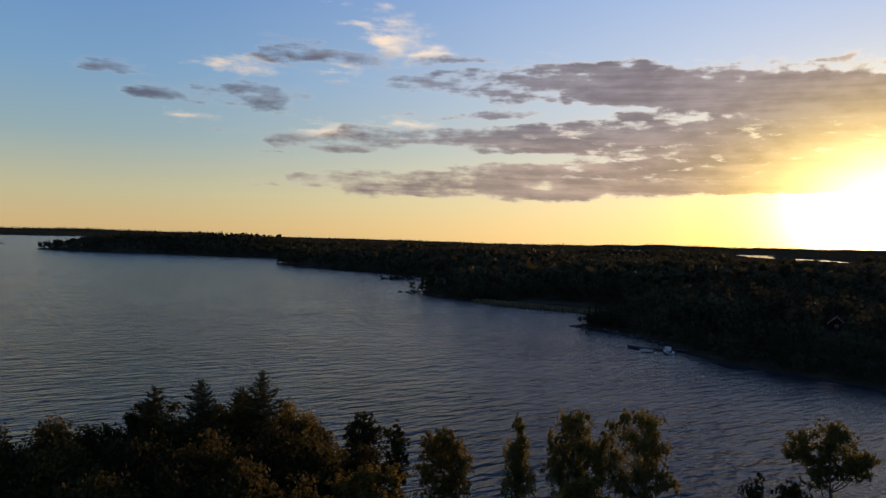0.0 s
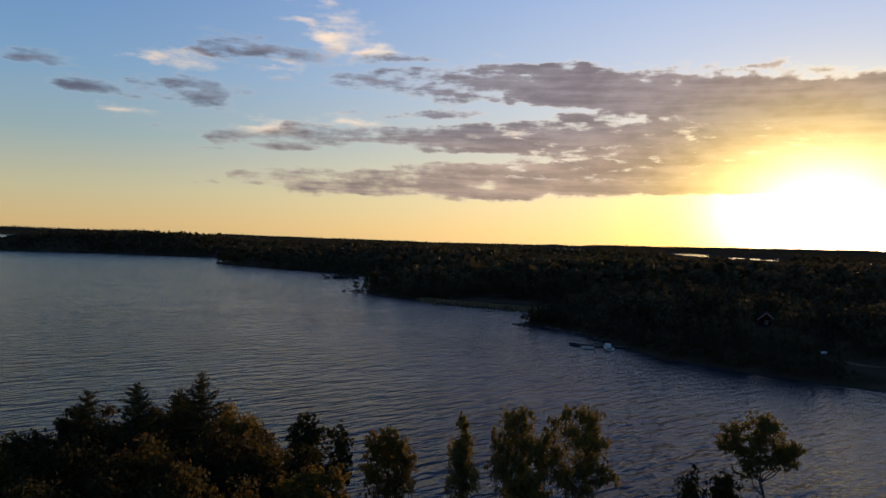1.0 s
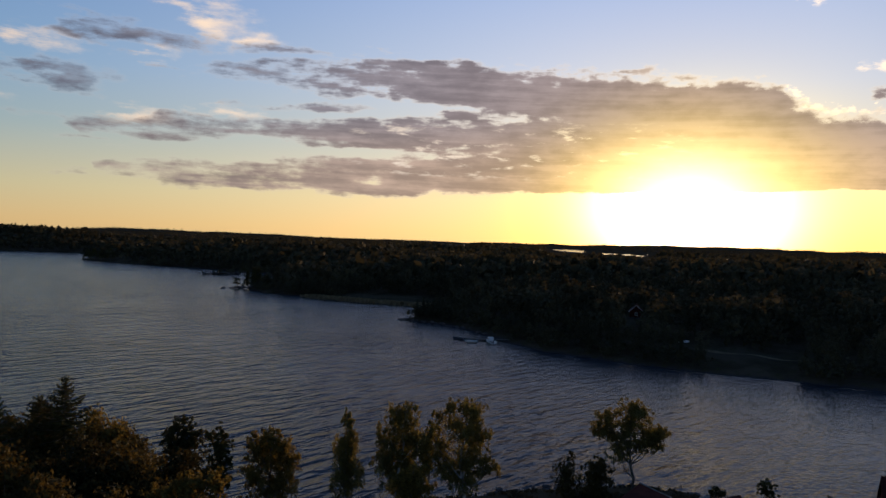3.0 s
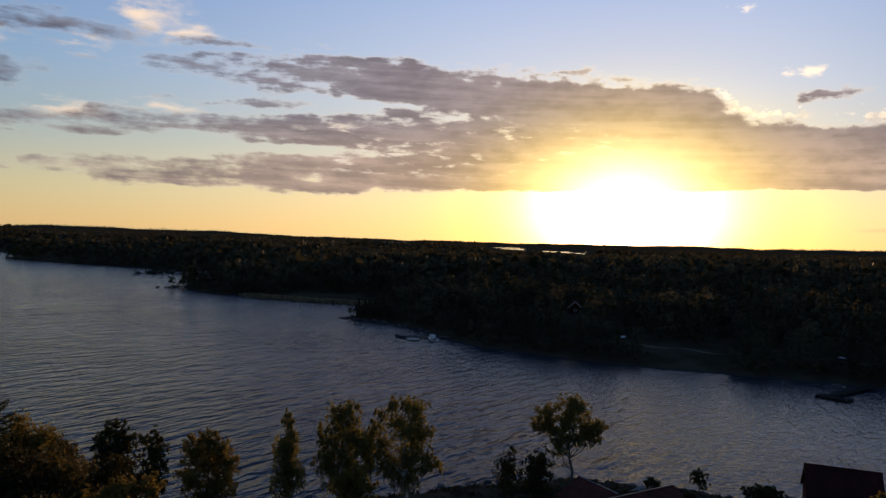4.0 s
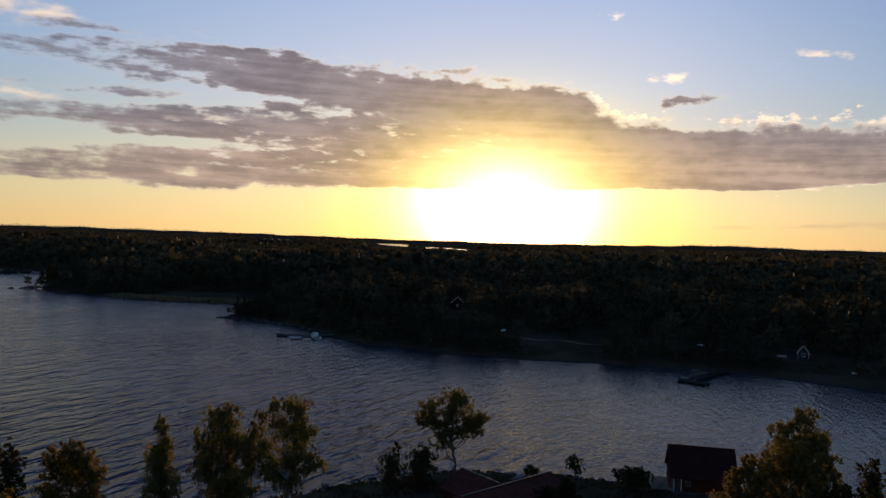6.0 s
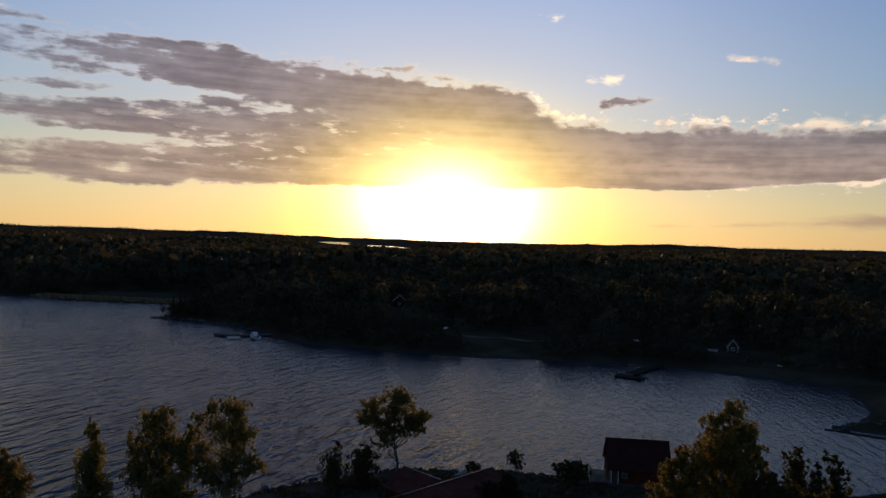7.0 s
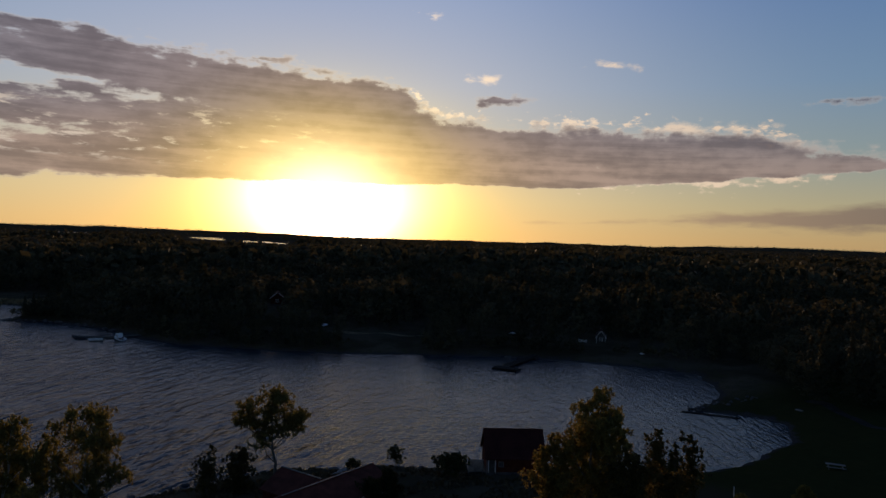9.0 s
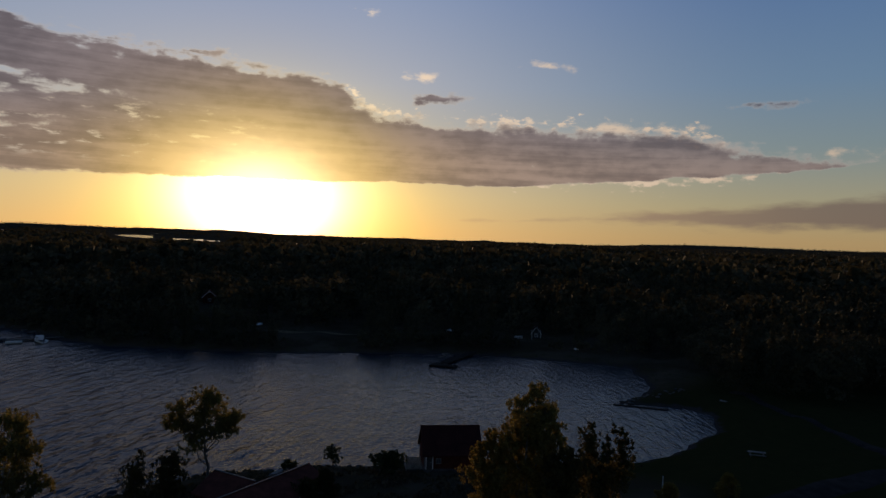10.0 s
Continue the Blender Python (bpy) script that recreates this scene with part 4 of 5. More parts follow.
lobed_at(80, 29.6, 100, -11.85, [(-0.4, -1.5, 2.0, 1.4), (1.0, -2.3, 1.8, 1.5), (-0.9, -3.8, 2.0, 1.4), (-4.0, -2.9, 1.7, 1.3), (-5.0, -4.8, 1.4, 1.2), (-3.2, -5.0, 1.5, 1.2), (1.8, -4.7, 2.0, 1.5), (3.6, -4.5, 1.4, 1.2),
                                 (3.2, -6.3, 1.4, 1.0), (-1.5, -6.2, 2.0, 1.3), (1.0, -6.6, 1.6, 1.0), (-2.0, -8.2, 1.8, 1.0)],
         "open-crowned tree with bare trunk on the rocky shore", BIRCH_LEAF, leaf=0.12, dense=1.0)
spruce_at(31, -14.2, 72, -10.64, 7.6)
spruce_at(32, -18.8, 68, -11.24, 5.6)
spruce_at(33, -22.1, 70, -11.5, 5.6)
spruce_at(34, -15.8, 74, -11.9, 5.6)
lobed_at(35, -6.0, 80, -13.85, [(-0.3, -1.0, 1.2, 1.0), (-1.5, -2.3, 1.3, 1.1), (1.0, -2.4, 1.2, 1.1), (0, -3.8, 2.3, 1.5), (-0.8, -6.0, 2.6, 1.8), (1.2, -6.8, 2.2, 1.6)],
         "dark blunt-topped conifer close to the shore", NEEDLE, "conifer_tree", droop=0.0, leaf=0.13)
lobed_at(36, -3.7, 76, -14.5, [(0.6, -0.8, 0.5, 0.8), (-0.3, -1.6, 0.8, 0.9), (1.3, -2.1, 0.5, 0.8), (0.2, -3.2, 1.2, 1.2), (1.6, -4.0, 0.5, 0.8), (0, -5.2, 1.5, 1.5), (1.2, -6.2, 0.9, 0.9)],
         "ragged pine leaning over the water", PINE_NEEDLE, "pine_tree", droop=0.0, leaf=0.13)
bushy_at(40, -9.6, 72, -15.2, 7.0, "low spreading deciduous tree at the wood edge")
spruce_at(41, -32.6, 74, -13.0, 8.0)
spruce_at(43, -24.6, 76, -14.4, 5)
spruce_at(45, -23.9, 72, -14.9, 4)
# every other tree here takes the leaf with shade in its colour
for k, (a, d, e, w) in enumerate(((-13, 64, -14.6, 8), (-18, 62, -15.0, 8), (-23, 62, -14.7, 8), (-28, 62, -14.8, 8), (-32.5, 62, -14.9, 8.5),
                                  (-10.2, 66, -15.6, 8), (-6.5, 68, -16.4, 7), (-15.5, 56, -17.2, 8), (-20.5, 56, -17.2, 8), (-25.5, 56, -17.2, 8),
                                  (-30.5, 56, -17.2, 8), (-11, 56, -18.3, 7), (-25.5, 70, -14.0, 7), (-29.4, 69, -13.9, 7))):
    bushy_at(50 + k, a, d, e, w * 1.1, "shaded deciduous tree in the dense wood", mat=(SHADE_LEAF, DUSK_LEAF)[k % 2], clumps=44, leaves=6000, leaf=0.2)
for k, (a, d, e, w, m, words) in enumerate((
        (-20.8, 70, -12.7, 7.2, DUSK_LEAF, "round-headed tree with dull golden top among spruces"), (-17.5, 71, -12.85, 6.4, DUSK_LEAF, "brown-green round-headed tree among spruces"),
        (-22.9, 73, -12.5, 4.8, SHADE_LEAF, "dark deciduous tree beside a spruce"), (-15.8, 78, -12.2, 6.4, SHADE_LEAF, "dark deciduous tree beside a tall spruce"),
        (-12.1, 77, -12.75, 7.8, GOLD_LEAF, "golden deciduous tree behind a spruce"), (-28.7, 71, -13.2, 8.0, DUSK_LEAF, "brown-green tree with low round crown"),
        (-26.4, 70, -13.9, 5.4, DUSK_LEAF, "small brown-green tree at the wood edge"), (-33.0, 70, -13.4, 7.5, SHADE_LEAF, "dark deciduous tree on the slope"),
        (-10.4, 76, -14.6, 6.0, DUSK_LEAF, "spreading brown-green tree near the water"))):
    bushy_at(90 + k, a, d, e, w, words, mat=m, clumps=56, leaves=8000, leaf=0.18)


# ---- wooded land across the bay ----
def clump_tree(seed, n, kind):
    """Leaves of one small forest tree of unit height, turned outwards over its billows."""
    rng = np.random.RandomState(seed)
    a = rng.uniform(0, 6.283, n)
    if kind == "spruce":
        z = rng.uniform(0.06, 1, n) ** 0.8
        r = (0.20 * (1.03 - z) + 0.025 * np.sin(z * 42)) * rng.uniform(0.55, 1.05, n)
        out = np.stack([np.cos(a), np.sin(a), np.full(n, 0.45)], 1)
        c = np.stack([np.cos(a) * r, np.sin(a) * r, z], 1)
    else:
        lobes, low, fat = (7, 0.50, 0.15) if kind == "pine" else (10, 0.30, 0.19)
        th, w = rng.uniform(0, 6.283, lobes), np.linspace(low, 0.86, lobes)
        reach = (0.13 if kind == "pine" else 0.20) * np.sqrt(np.clip(1.1 - ((w - 0.58) / 0.36) ** 2, 0.02, 1))
        mid = np.stack([np.cos(th) * reach, np.sin(th) * reach, w], 1)
        out = rng.normal(size=(n, 3))
        out /= np.linalg.norm(out, axis=1, keepdims=True)
        out[:, 2] = np.where(out[:, 2] < -0.5, -out[:, 2], out[:, 2])
        c = mid[rng.randint(0, lobes, n)] + out * fat * rng.uniform(0.65, 1.0, (n, 1)) * np.array([1, 1, 0.8])
        c[:, 2] = np.clip(c[:, 2], 0.05, 1.0)
    face = out + rng.normal(size=(n, 3)) * 0.28
    face /= np.linalg.norm(face, axis=1, keepdims=True)
    u = np.cross(face, rng.normal(size=(n, 3)))
    u /= np.linalg.norm(u, axis=1, keepdims=True)
    v = np.cross(face, u)
    s = (rng.uniform(0.6, 1.3, n) * (0.95 / math.sqrt(n)) * (0.50 if n > 30 else 0.62))[:, None]
    return np.stack([c - u * s, c + v * s * 0.7, c + u * s, c - v * s * 0.7], 1).reshape(-1, 3)


def wooded(x, y):
    """Where the wood stands: inland, across the bay, leaving out lawns and reeds."""
    r, a = np.hypot(x, y), np.degrees(np.arctan2(x, y))
    ok = (shore(x, y) > 1.4) & (r > np.where(a > 61, 168, 128)) & (a > -40) & (a < 88)
    ok &= ~((x > 148) & (r < 215) & (shore(x, y) < 13))
    ok &= ~((x > 40) & (x < 92) & (y > 330) & (y < 395) & (shore(x, y) < 26))
    ok &= ~((np.abs(a - 29.2) < 0.95) & (r > 236) & (r < 292))
    ok &= ~((np.abs(x - 190) < 10) & (np.abs(y - 130) < 8)) & ~((np.abs(x - 176) < 7) & (np.abs(y - 156) < 7)) & ~((np.abs(x - 132) < 6) & (np.abs(y - 203) < 9))
    ok &= ~((a > 35.2) & (a < 41.2) & (r > 200) & (r < 241))
    ok &= ~((np.abs(a - 55.5) < 1.1) & (r > 200) & (r < 242))
    return ok


def sow(name, r0, r1, count, tall, kinds, n, mat, seed, label, belt=0):
    """Scatters trees over a ring of the land and joins them."""
    rng = np.random.RandomState(seed)
    r = np.sqrt(rng.uniform(r0 ** 2, r1 ** 2, count))
    a = np.radians(rng.uniform(-40, 86, count))
    x, y = r * np.sin(a), r * np.cos(a)
    keep = wooded(x, y)
    if belt:
        keep &= shore(x, y) < belt
    x, y = x[keep], y[keep]
    z = height(x, y) - 0.3
    grove = 1 + 0.18 * waves(x, y, 60, seed)
    h = rng.uniform(*tall, len(x)) * grove * np.clip(0.6 + shore(x, y) / 60, 0.6, 1) * (1 - 0.55 * low_sector(x, y))
    forms = [clump_tree(seed * 10 + k, n, kinds[k % len(kinds)]) for k in range(6)]
    pick, turn = rng.randint(0, 6, len(x)), rng.uniform(0, 6.283, len(x))
    out = []
    for k, base in enumerate(forms):
        i = np.where(pick == k)[0]
        c, s = np.cos(turn[i])[:, None], np.sin(turn[i])[:, None]
        px = (base[None, :, 0] * c - base[None, :, 1] * s) * h[i, None] + x[i, None]
        py = (base[None, :, 0] * s + base[None, :, 1] * c) * h[i, None] + y[i, None]
        pz = base[None, :, 2] * h[i, None] + z[i, None]
        out.append(np.stack([px, py, pz], -1).reshape(-1, 3))
    return tagged(new(name, leaf_mesh(name, np.concatenate(out), mat)), label, "forest", kind="stuff")


sow("leafy_wood", 128, 235, 1260, (7, 13), ["leaf", "leaf", "pine"], 300, WOOD_LEAF, 1, "autumn-brown deciduous wood round the bay")
sow("leafy_wood", 235, 420, 3900, (7, 13), ["leaf", "leaf", "pine"], 64, WOOD_LEAF, 11, "autumn-brown deciduous wood on the far shore")
sow("spruce_wood", 128, 235, 1050, (8, 15), ["spruce", "pine", "spruce"], 260, WOOD_NEEDLE, 2, "dark spruce and pine wood round the bay")
sow("spruce_wood", 235, 420, 3150, (8, 15), ["spruce", "pine", "spruce"], 62, WOOD_NEEDLE, 12, "dark spruce and pine wood on the far shore")
sow("shore_wood", 420, 720, 8500, (8, 14), ["leaf", "spruce", "pine"], 17, WOOD_LEAF, 6, "mixed wood behind the far points")
sow("middle_wood", 720, 1500, 15000, (8, 14), ["leaf", "spruce", "pine"], 7, WOOD_LEAF, 3, "mixed wood receding over low hills")
sow("middle_spruce_wood", 420, 1500, 15000, (9, 15), ["spruce", "pine"], 7, WOOD_NEEDLE, 4, "dark conifer wood receding over low hills")
sow("distant_wood", 1500, 5560, 36000, (6, 8.5), ["leaf", "leaf", "pine"], 3, WOOD_NEEDLE, 5, "distant wooded islands under the evening sky")
sow("shore_thicket", 128, 760, 150000, (3.5, 7), ["leaf", "leaf", "pine"], 24, WOOD_LEAF, 7, "low alder and pine thicket along the far shore", 11)


# ---- buildings ----
def roof_slab(length, run, rise, thick=0.16, over=0.35):
    """Two slopes over a ridge along x; run and rise of one slope."""
    r, h = run + over, rise + over * rise / run * 0.0
    drop = over * rise / run
    pts = [(-r, -drop), (0, rise), (r, -drop), (r, -drop + thick), (0, rise + thick * 1.25), (-r, -drop + thick)]
    return prism(pts, length + 2 * over, m=Matrix.Translation((-(length / 2 + over), 0, 0)) @ Matrix.Rotation(radians(90), 4, "Z") @ Matrix.Diagonal((-1, -1, 1, 1)))


def gable_walls(length, width, eave, rise):
    """Four walls under a gable roof as one hollow-looking solid with ridge along x."""
    pts = [(-width / 2, 0), (width / 2, 0), (width / 2, eave), (0, eave + rise), (-width / 2, eave)]
    return prism(pts, length, m=Matrix.Translation((-length / 2, 0, 0)) @ Matrix.Rotation(radians(90), 4, "Z") @ Matrix.Diagonal((-1, -1, 1, 1)))


def window_on(parent, x, y, z, w, h, turn=0.0, frame_mat=None):
    """A window on a wall that faces -y: frame, pane and glazing bar."""
    m = pose(x, y, z, 0, 0, turn)
    win = new("window")
    win.parent, win.matrix_local = parent, m
    bm = bmesh.new()
    for sx, sz, at in ((w + 0.16, 0.09, (0, 0, -0.09)), (w + 0.16, 0.09, (0, 0, h)), (0.09, h, (-w / 2 - 0.035, 0, 0)), (0.09, h, (w / 2 + 0.035, 0, 0))):
        box(sx, 0.10, sz, at, 0.01, bm)
    part("window_frame", bm, frame_mat or WHITE_PAINT, win, "white painted frame")
    part("pane", box(w, 0.03, h, (0, 0.01, 0)), GLASS, win)
    part("glazing_bar", box(0.05, 0.07, h, (0, -0.01, 0)), frame_mat or WHITE_PAINT, win)
    return win


def door_on(parent, x, y, z, w=0.85, h=2.0, turn=0.0, mat=None):
    d = new("door")
    d.parent, d.matrix_local = parent, pose(x, y, z, 0, 0, turn)
    part("door_leaf", box(w, 0.06, h, bevel=0.01), mat or DARK_WOOD, d)
    bm = box(0.10, 0.10, h + 0.1, (-w / 2 - 0.05, 0, 0))
    box(0.10, 0.10, h + 0.1, (w / 2 + 0.05, 0, 0), bm=bm)
    box(w + 0.2, 0.10, 0.10, (0, 0, h), bm=bm)
    part("door_frame", bm, WHITE_PAINT, d, "white painted frame")
    part("door_handle", box(0.12, 0.05, 0.03, (w * 0.35, -0.06, 1.0), 0.008), METAL, d)
    return d


def cottage(name, m, length, width, eave, rise, label, roof_mat, wall_mat=None, windows=(), doors=(), corner=True, gable_trim=False, trim=None):
    """A small gabled building, ridge along x, front towards -y."""
    c = thing(name, m, label, "house")
    part("wall", gable_walls(length, width, eave, rise), wall_mat or RED_PAINT, c, "red-painted plank walls")
    part("plinth", box(length + 0.06, width + 0.06, 1.2, (0, 0, -1.15), 0.03), ROCK, c, "stone plinth")
    run = width / 2
    roof = part("roof", roof_slab(length, run, rise), roof_mat, c)
    roof.location = (0, 0, eave)
    ridge = part("ridge_cap", box(length + 0.75, 0.28, 0.07, (0, 0, eave + rise + 0.19), 0.02), roof_mat, roof)
    ridge.location = (0, 0, -eave)
    if corner:
        for sx in (-1, 1):
            for sy in (-1, 1):
                part("corner_board", box(0.13, 0.13, eave, (sx * (length / 2), sy * (width / 2), 0), 0.01), WHITE_PAINT, c, "white corner board")
    if gable_trim:
        s = math.hypot(run + 0.35, rise + 0.35 * rise / run)
        for sx in (-1, 1):
            for sy in (-1, 1):
                bm = box(0.06, s, 0.16, (0, 0, 0), 0.01)
                t = part("bargeboard", bm, trim or WHITE_PAINT, c, "white bargeboard")
                t.matrix_local = pose(sx * (length / 2 + 0.37), sy * (run + 0.35) / 2, eave + (rise - 0.35 * rise / run) / 2 - 0.05,
                                      -sy * math.degrees(math.atan2(rise, run)), 0, 0)
    for w in windows:
        window_on(c, *w, **({"frame_mat": trim} if trim else {}))
    for d in doors:
        door_on(c, *d)
    return c


# the dark red cabin at the near shore
SHED = (76.6, 67.0)
SHED_TURN = math.degrees(math.atan2(-5.4, 6.6))
shed = cottage("cabin", pose(SHED[0], SHED[1], 2.3, 0, 0, SHED_TURN), 8.0, 5.6, 2.2, 3.05, "dark red wooden cabin with a steep sheet roof by the water", DARK_TIN,
               windows=((-2.0, -2.82, 0.85, 0.6, 0.6, 0, OLD_PAINT),), doors=((-3.3, -2.83, 0.02),), corner=False)
for sy in (-1, 1):
    part("corner_board", box(0.13, 0.13, 2.2, (-4.0, sy * 2.8, 0), 0.01), OLD_PAINT, shed, "worn pale corner board")
deck = thing("terrace", pose(SHED[0], SHED[1], 1.9, 0, 0, SHED_TURN), "weathered grey plank terrace with a screen beside the cabin", "terrace")
for k in range(12):
    part("plank", box(2.4, 0.235, 0.05, (-5.35, -2.0 + k * 0.25, 0.2), 0.008), GREY_WOOD, deck)
for k in range(9):
    part("board", box(0.2, 0.035, 1.75, (-6.4 + k * 0.225, -2.18, 0.25), 0.006), GREY_WOOD, deck, "grey upright board")
for k in range(3):
    part("post", box(0.1, 0.1, 2.0, (-6.5 + k * 1.0, -2.1, 0.0), 0.01), GREY_WOOD, deck)
for k in range(2):
    part("joist", box(2.4, 0.12, 0.5, (-5.35, -1.8 + k * 2.3, -0.32), 0.01), DARK_WOOD, deck)

# the house with crossing red roofs below the lookout
HOUSE = (46.6, 69.0)
HOUSE_TURN = math.degrees(math.atan2(3.1, 14.8))
house = cottage("house", pose(HOUSE[0], HOUSE[1], 2.6, 0, 0, HOUSE_TURN), 14.6, 7.6, 1.75, 1.65, "house with red clay roofs crossing at a valley", RED_TILE, corner=False,
                windows=((-4.5, -3.82, 0.5, 1.2, 0.9), (-1.0, -3.82, 0.5, 1.2, 0.9), (4.0, -3.82, 0.5, 1.2, 0.9)), doors=((1.6, -3.83, -0.2),))
house.name = "house"
wing = gable_walls(7.2, 6.2, 1.75, 1.55)
wing_ob = part("wing", wing, RED_PAINT, house, "red-painted wing towards the water")
wing_ob.matrix_local = pose(-0.6, 3.8, 0, 0, 0, 90)
wing_roof = part("wing_roof", roof_slab(7.2, 3.1, 1.55), RED_TILE, house, "red clay roof of the wing")
wing_roof.matrix_local = pose(-0.6, 3.8, 1.75, 0, 0, 90)
cap = part("ridge_board", box(14.9, 0.16, 0.10, (0, 0, 3.62), 0.02), OLD_PAINT, house, "pale worn ridge capping")
cap2 = part("ridge_board", box(6.8, 0.16, 0.10, (0.5, 0, 3.52), 0.02), OLD_PAINT, house, "pale worn ridge capping")
cap2.matrix_local = pose(-0.6, 3.8, 0, 0, 0, 90)

# cabins across the bay
cottage("cabin", pose(196, 134.5, ground_z(196, 134.5) - 0.1, 0, 0, 35), 5.2, 2.8, 2.1, 1.9, "small dark cabin with white gable boards in the wood edge", DARK_TIN,
        wall_mat=DARK_WOOD, gable_trim=True, windows=((-2.63, 0.0, 0.8, 0.9, 0.9, -90),), corner=True)
cottage("cabin", pose(139.5, 247, ground_z(139.5, 247) + 0.3, 0, 0, 60), 7.0, 5.0, 2.4, 2.2, "red cottage with white trim among trees", RED_TILE, gable_trim=True, corner=False,
        windows=((-1.5, -2.53, 0.8, 1.0, 1.0), (1.5, -2.53, 0.8, 1.0, 1.0), (-3.53, 0, 0.8, 1.0, 1.0, -90)))
cottage("cabin", pose(208, 40, ground_z(208, 40), 0, 0, 80), 7.0, 5.0, 2.3, 2.0, "shaded cottage with pale trim at the dark wood edge", DARK_TIN, wall_mat=DARK_WOOD, gable_trim=True,
        windows=((0, -2.53, 0.8, 1.0, 1.0), (-3.53, 0, 0.8, 1.0, 1.0, -90)))


fence = thing("fence", pose(189.0, 138.2, ground_z(190, 137) - 0.1, 0, 0, -50), "short white picket fence beside the small cabin", "fence")
for k in range(7):
    part("picket", box(0.12, 0.04, 1.0, (k * 0.42, 0, 0), 0.01), WHITE_PAINT, fence)
for k in range(2):
    part("rail", box(2.8, 0.05, 0.09, (1.26, 0.045, 0.3 + 0.4 * k), 0.01), WHITE_PAINT, fence)


# ---- boats, docks and jetties ----
def hull_mesh(length, beam, high, mat_out):
    """A boat's hull: pointed bow towards +x, square stern, open top with a rim."""
    bm, rings, n = bmesh.new(), [], 9
    for k in range(n):
        f = k / (n - 1)
        w = beam / 2 * (1 - max(0, (f - 0.45) / 0.55) ** 2.2) + 0.02
        lift = high * (0.86 + 0.22 * f * f)
        keel = -0.18 * high + 0.55 * high * max(0, (f - 0.7) / 0.3) ** 2
        x = (f - 0.5) * length
        rings.append([bm.verts.new(v) for v in ((x, -w, lift), (x, -w * 0.86, high * 0.25), (x, 0, keel), (x, w * 0.86, high * 0.25), (x, w, lift),
                                                (x, w * 0.84, lift - 0.04), (x, w * 0.72, high * 0.35), (x, -w * 0.72, high * 0.35), (x, -w * 0.84, lift - 0.04))])
    for a, b in zip(rings, rings[1:]):
        for i in range(9):
            j = (i + 1) % 9
            bm.faces.new((a[i], a[j], b[j], b[i]))
    bm.faces.new(rings[0])
    bm.faces.new(rings[-1][::-1])
    bmesh.ops.recalc_face_normals(bm, faces=bm.faces)
    return bm


def motorboat(m, length, beam, label, cabin=True, hull_mat=None):
    b = thing("motorboat", m, label, "boat", "boats at the far dock")
    part("hull", hull_mesh(length, beam, 0.75, hull_mat), hull_mat or HULL, b, smooth=False)
    part("floor", box(length * 0.72, beam * 0.6, 0.05, (-0.08 * length, 0, 0.3), 0.01), GREY_WOOD, b)
    if cabin:
        bm = prism([(-0.9, 0), (1.1, 0), (0.55, 0.95), (-0.8, 1.0)], beam * 0.66, m=Matrix.Translation((0.15, -beam * 0.33, 0.6)))
        house_part = part("cabin", bm, HULL, b, "white wheelhouse")
        part("side_window", box(1.1, beam * 0.66 + 0.03, 0.4, (0.05, 0, 1.05), 0.02), GLASS, house_part)
        wind = part("windscreen", box(0.05, beam * 0.56, 0.5, (0, 0, 0), 0.01), GLASS, house_part)
        wind.matrix_local = pose(1.0, 0, 1.0, 0, -30, 0)
        part("canopy", box(1.3, beam * 0.72, 0.06, (-0.0, 0, 1.62), 0.02), HULL, house_part)
    else:
        wind = part("windscreen", box(0.04, beam * 0.7, 0.4, (0, 0, 0), 0.01), GLASS, b)
        wind.matrix_local = pose(0.35, 0, 0.68, 0, -30, 0)
        for k in range(2):
            part("seat", box(0.35, beam * 0.62, 0.12, (-0.3 - 0.9 * k, 0, 0.42), 0.03), DARK_WOOD, b)
    bm = box(0.32, 0.36, 0.45, (0, 0, 0.55), 0.06)
    box(0.14, 0.12, 0.75, (0.0, 0, -0.15), 0.03, bm)
    out = part("outboard_motor", bm, HULL_BLUE, b, "dark outboard motor")
    out.location = (-length / 2 - 0.16, 0, 0.15)
    return b


def dock(name, a, b, wide, label, top=0.55, posts=True, mat=None, plank=0.9):
    """A plank dock between two places: planks, two stringers, posts down into the water."""
    a, b = Vector((*a, 0)), Vector((*b, 0))
    L, turn = (b - a).length, math.degrees(math.atan2(b.y - a.y, b.x - a.x))
    d = thing(name, pose(a.x, a.y, 0, 0, 0, turn), label, "dock")
    n = max(2, int(L / plank))
    for k in range(n):
        part("plank", box(L / n - 0.03, wide, 0.07, ((k + 0.5) * L / n, 0, top), 0.01), mat or GREY_WOOD, d)
    for sy in (-1, 1):
        part("stringer", box(L, 0.14, 0.25, (L / 2, sy * (wide / 2 - 0.12), top - 0.25), 0.01), DARK_WOOD, d)
        if posts:
            for k in range(int(L / 3) + 1):
                bm = bmesh.new()
                rod(bm, (min(L - 0.1, 0.1 + k * 3), sy * (wide / 2 - 0.05), -2.0), (min(L - 0.1, 0.1 + k * 3), sy * (wide / 2 - 0.05), top + 0.35), 0.09, 0.08, 8)
                part("post", bm, DARK_WOOD, d)
    return d


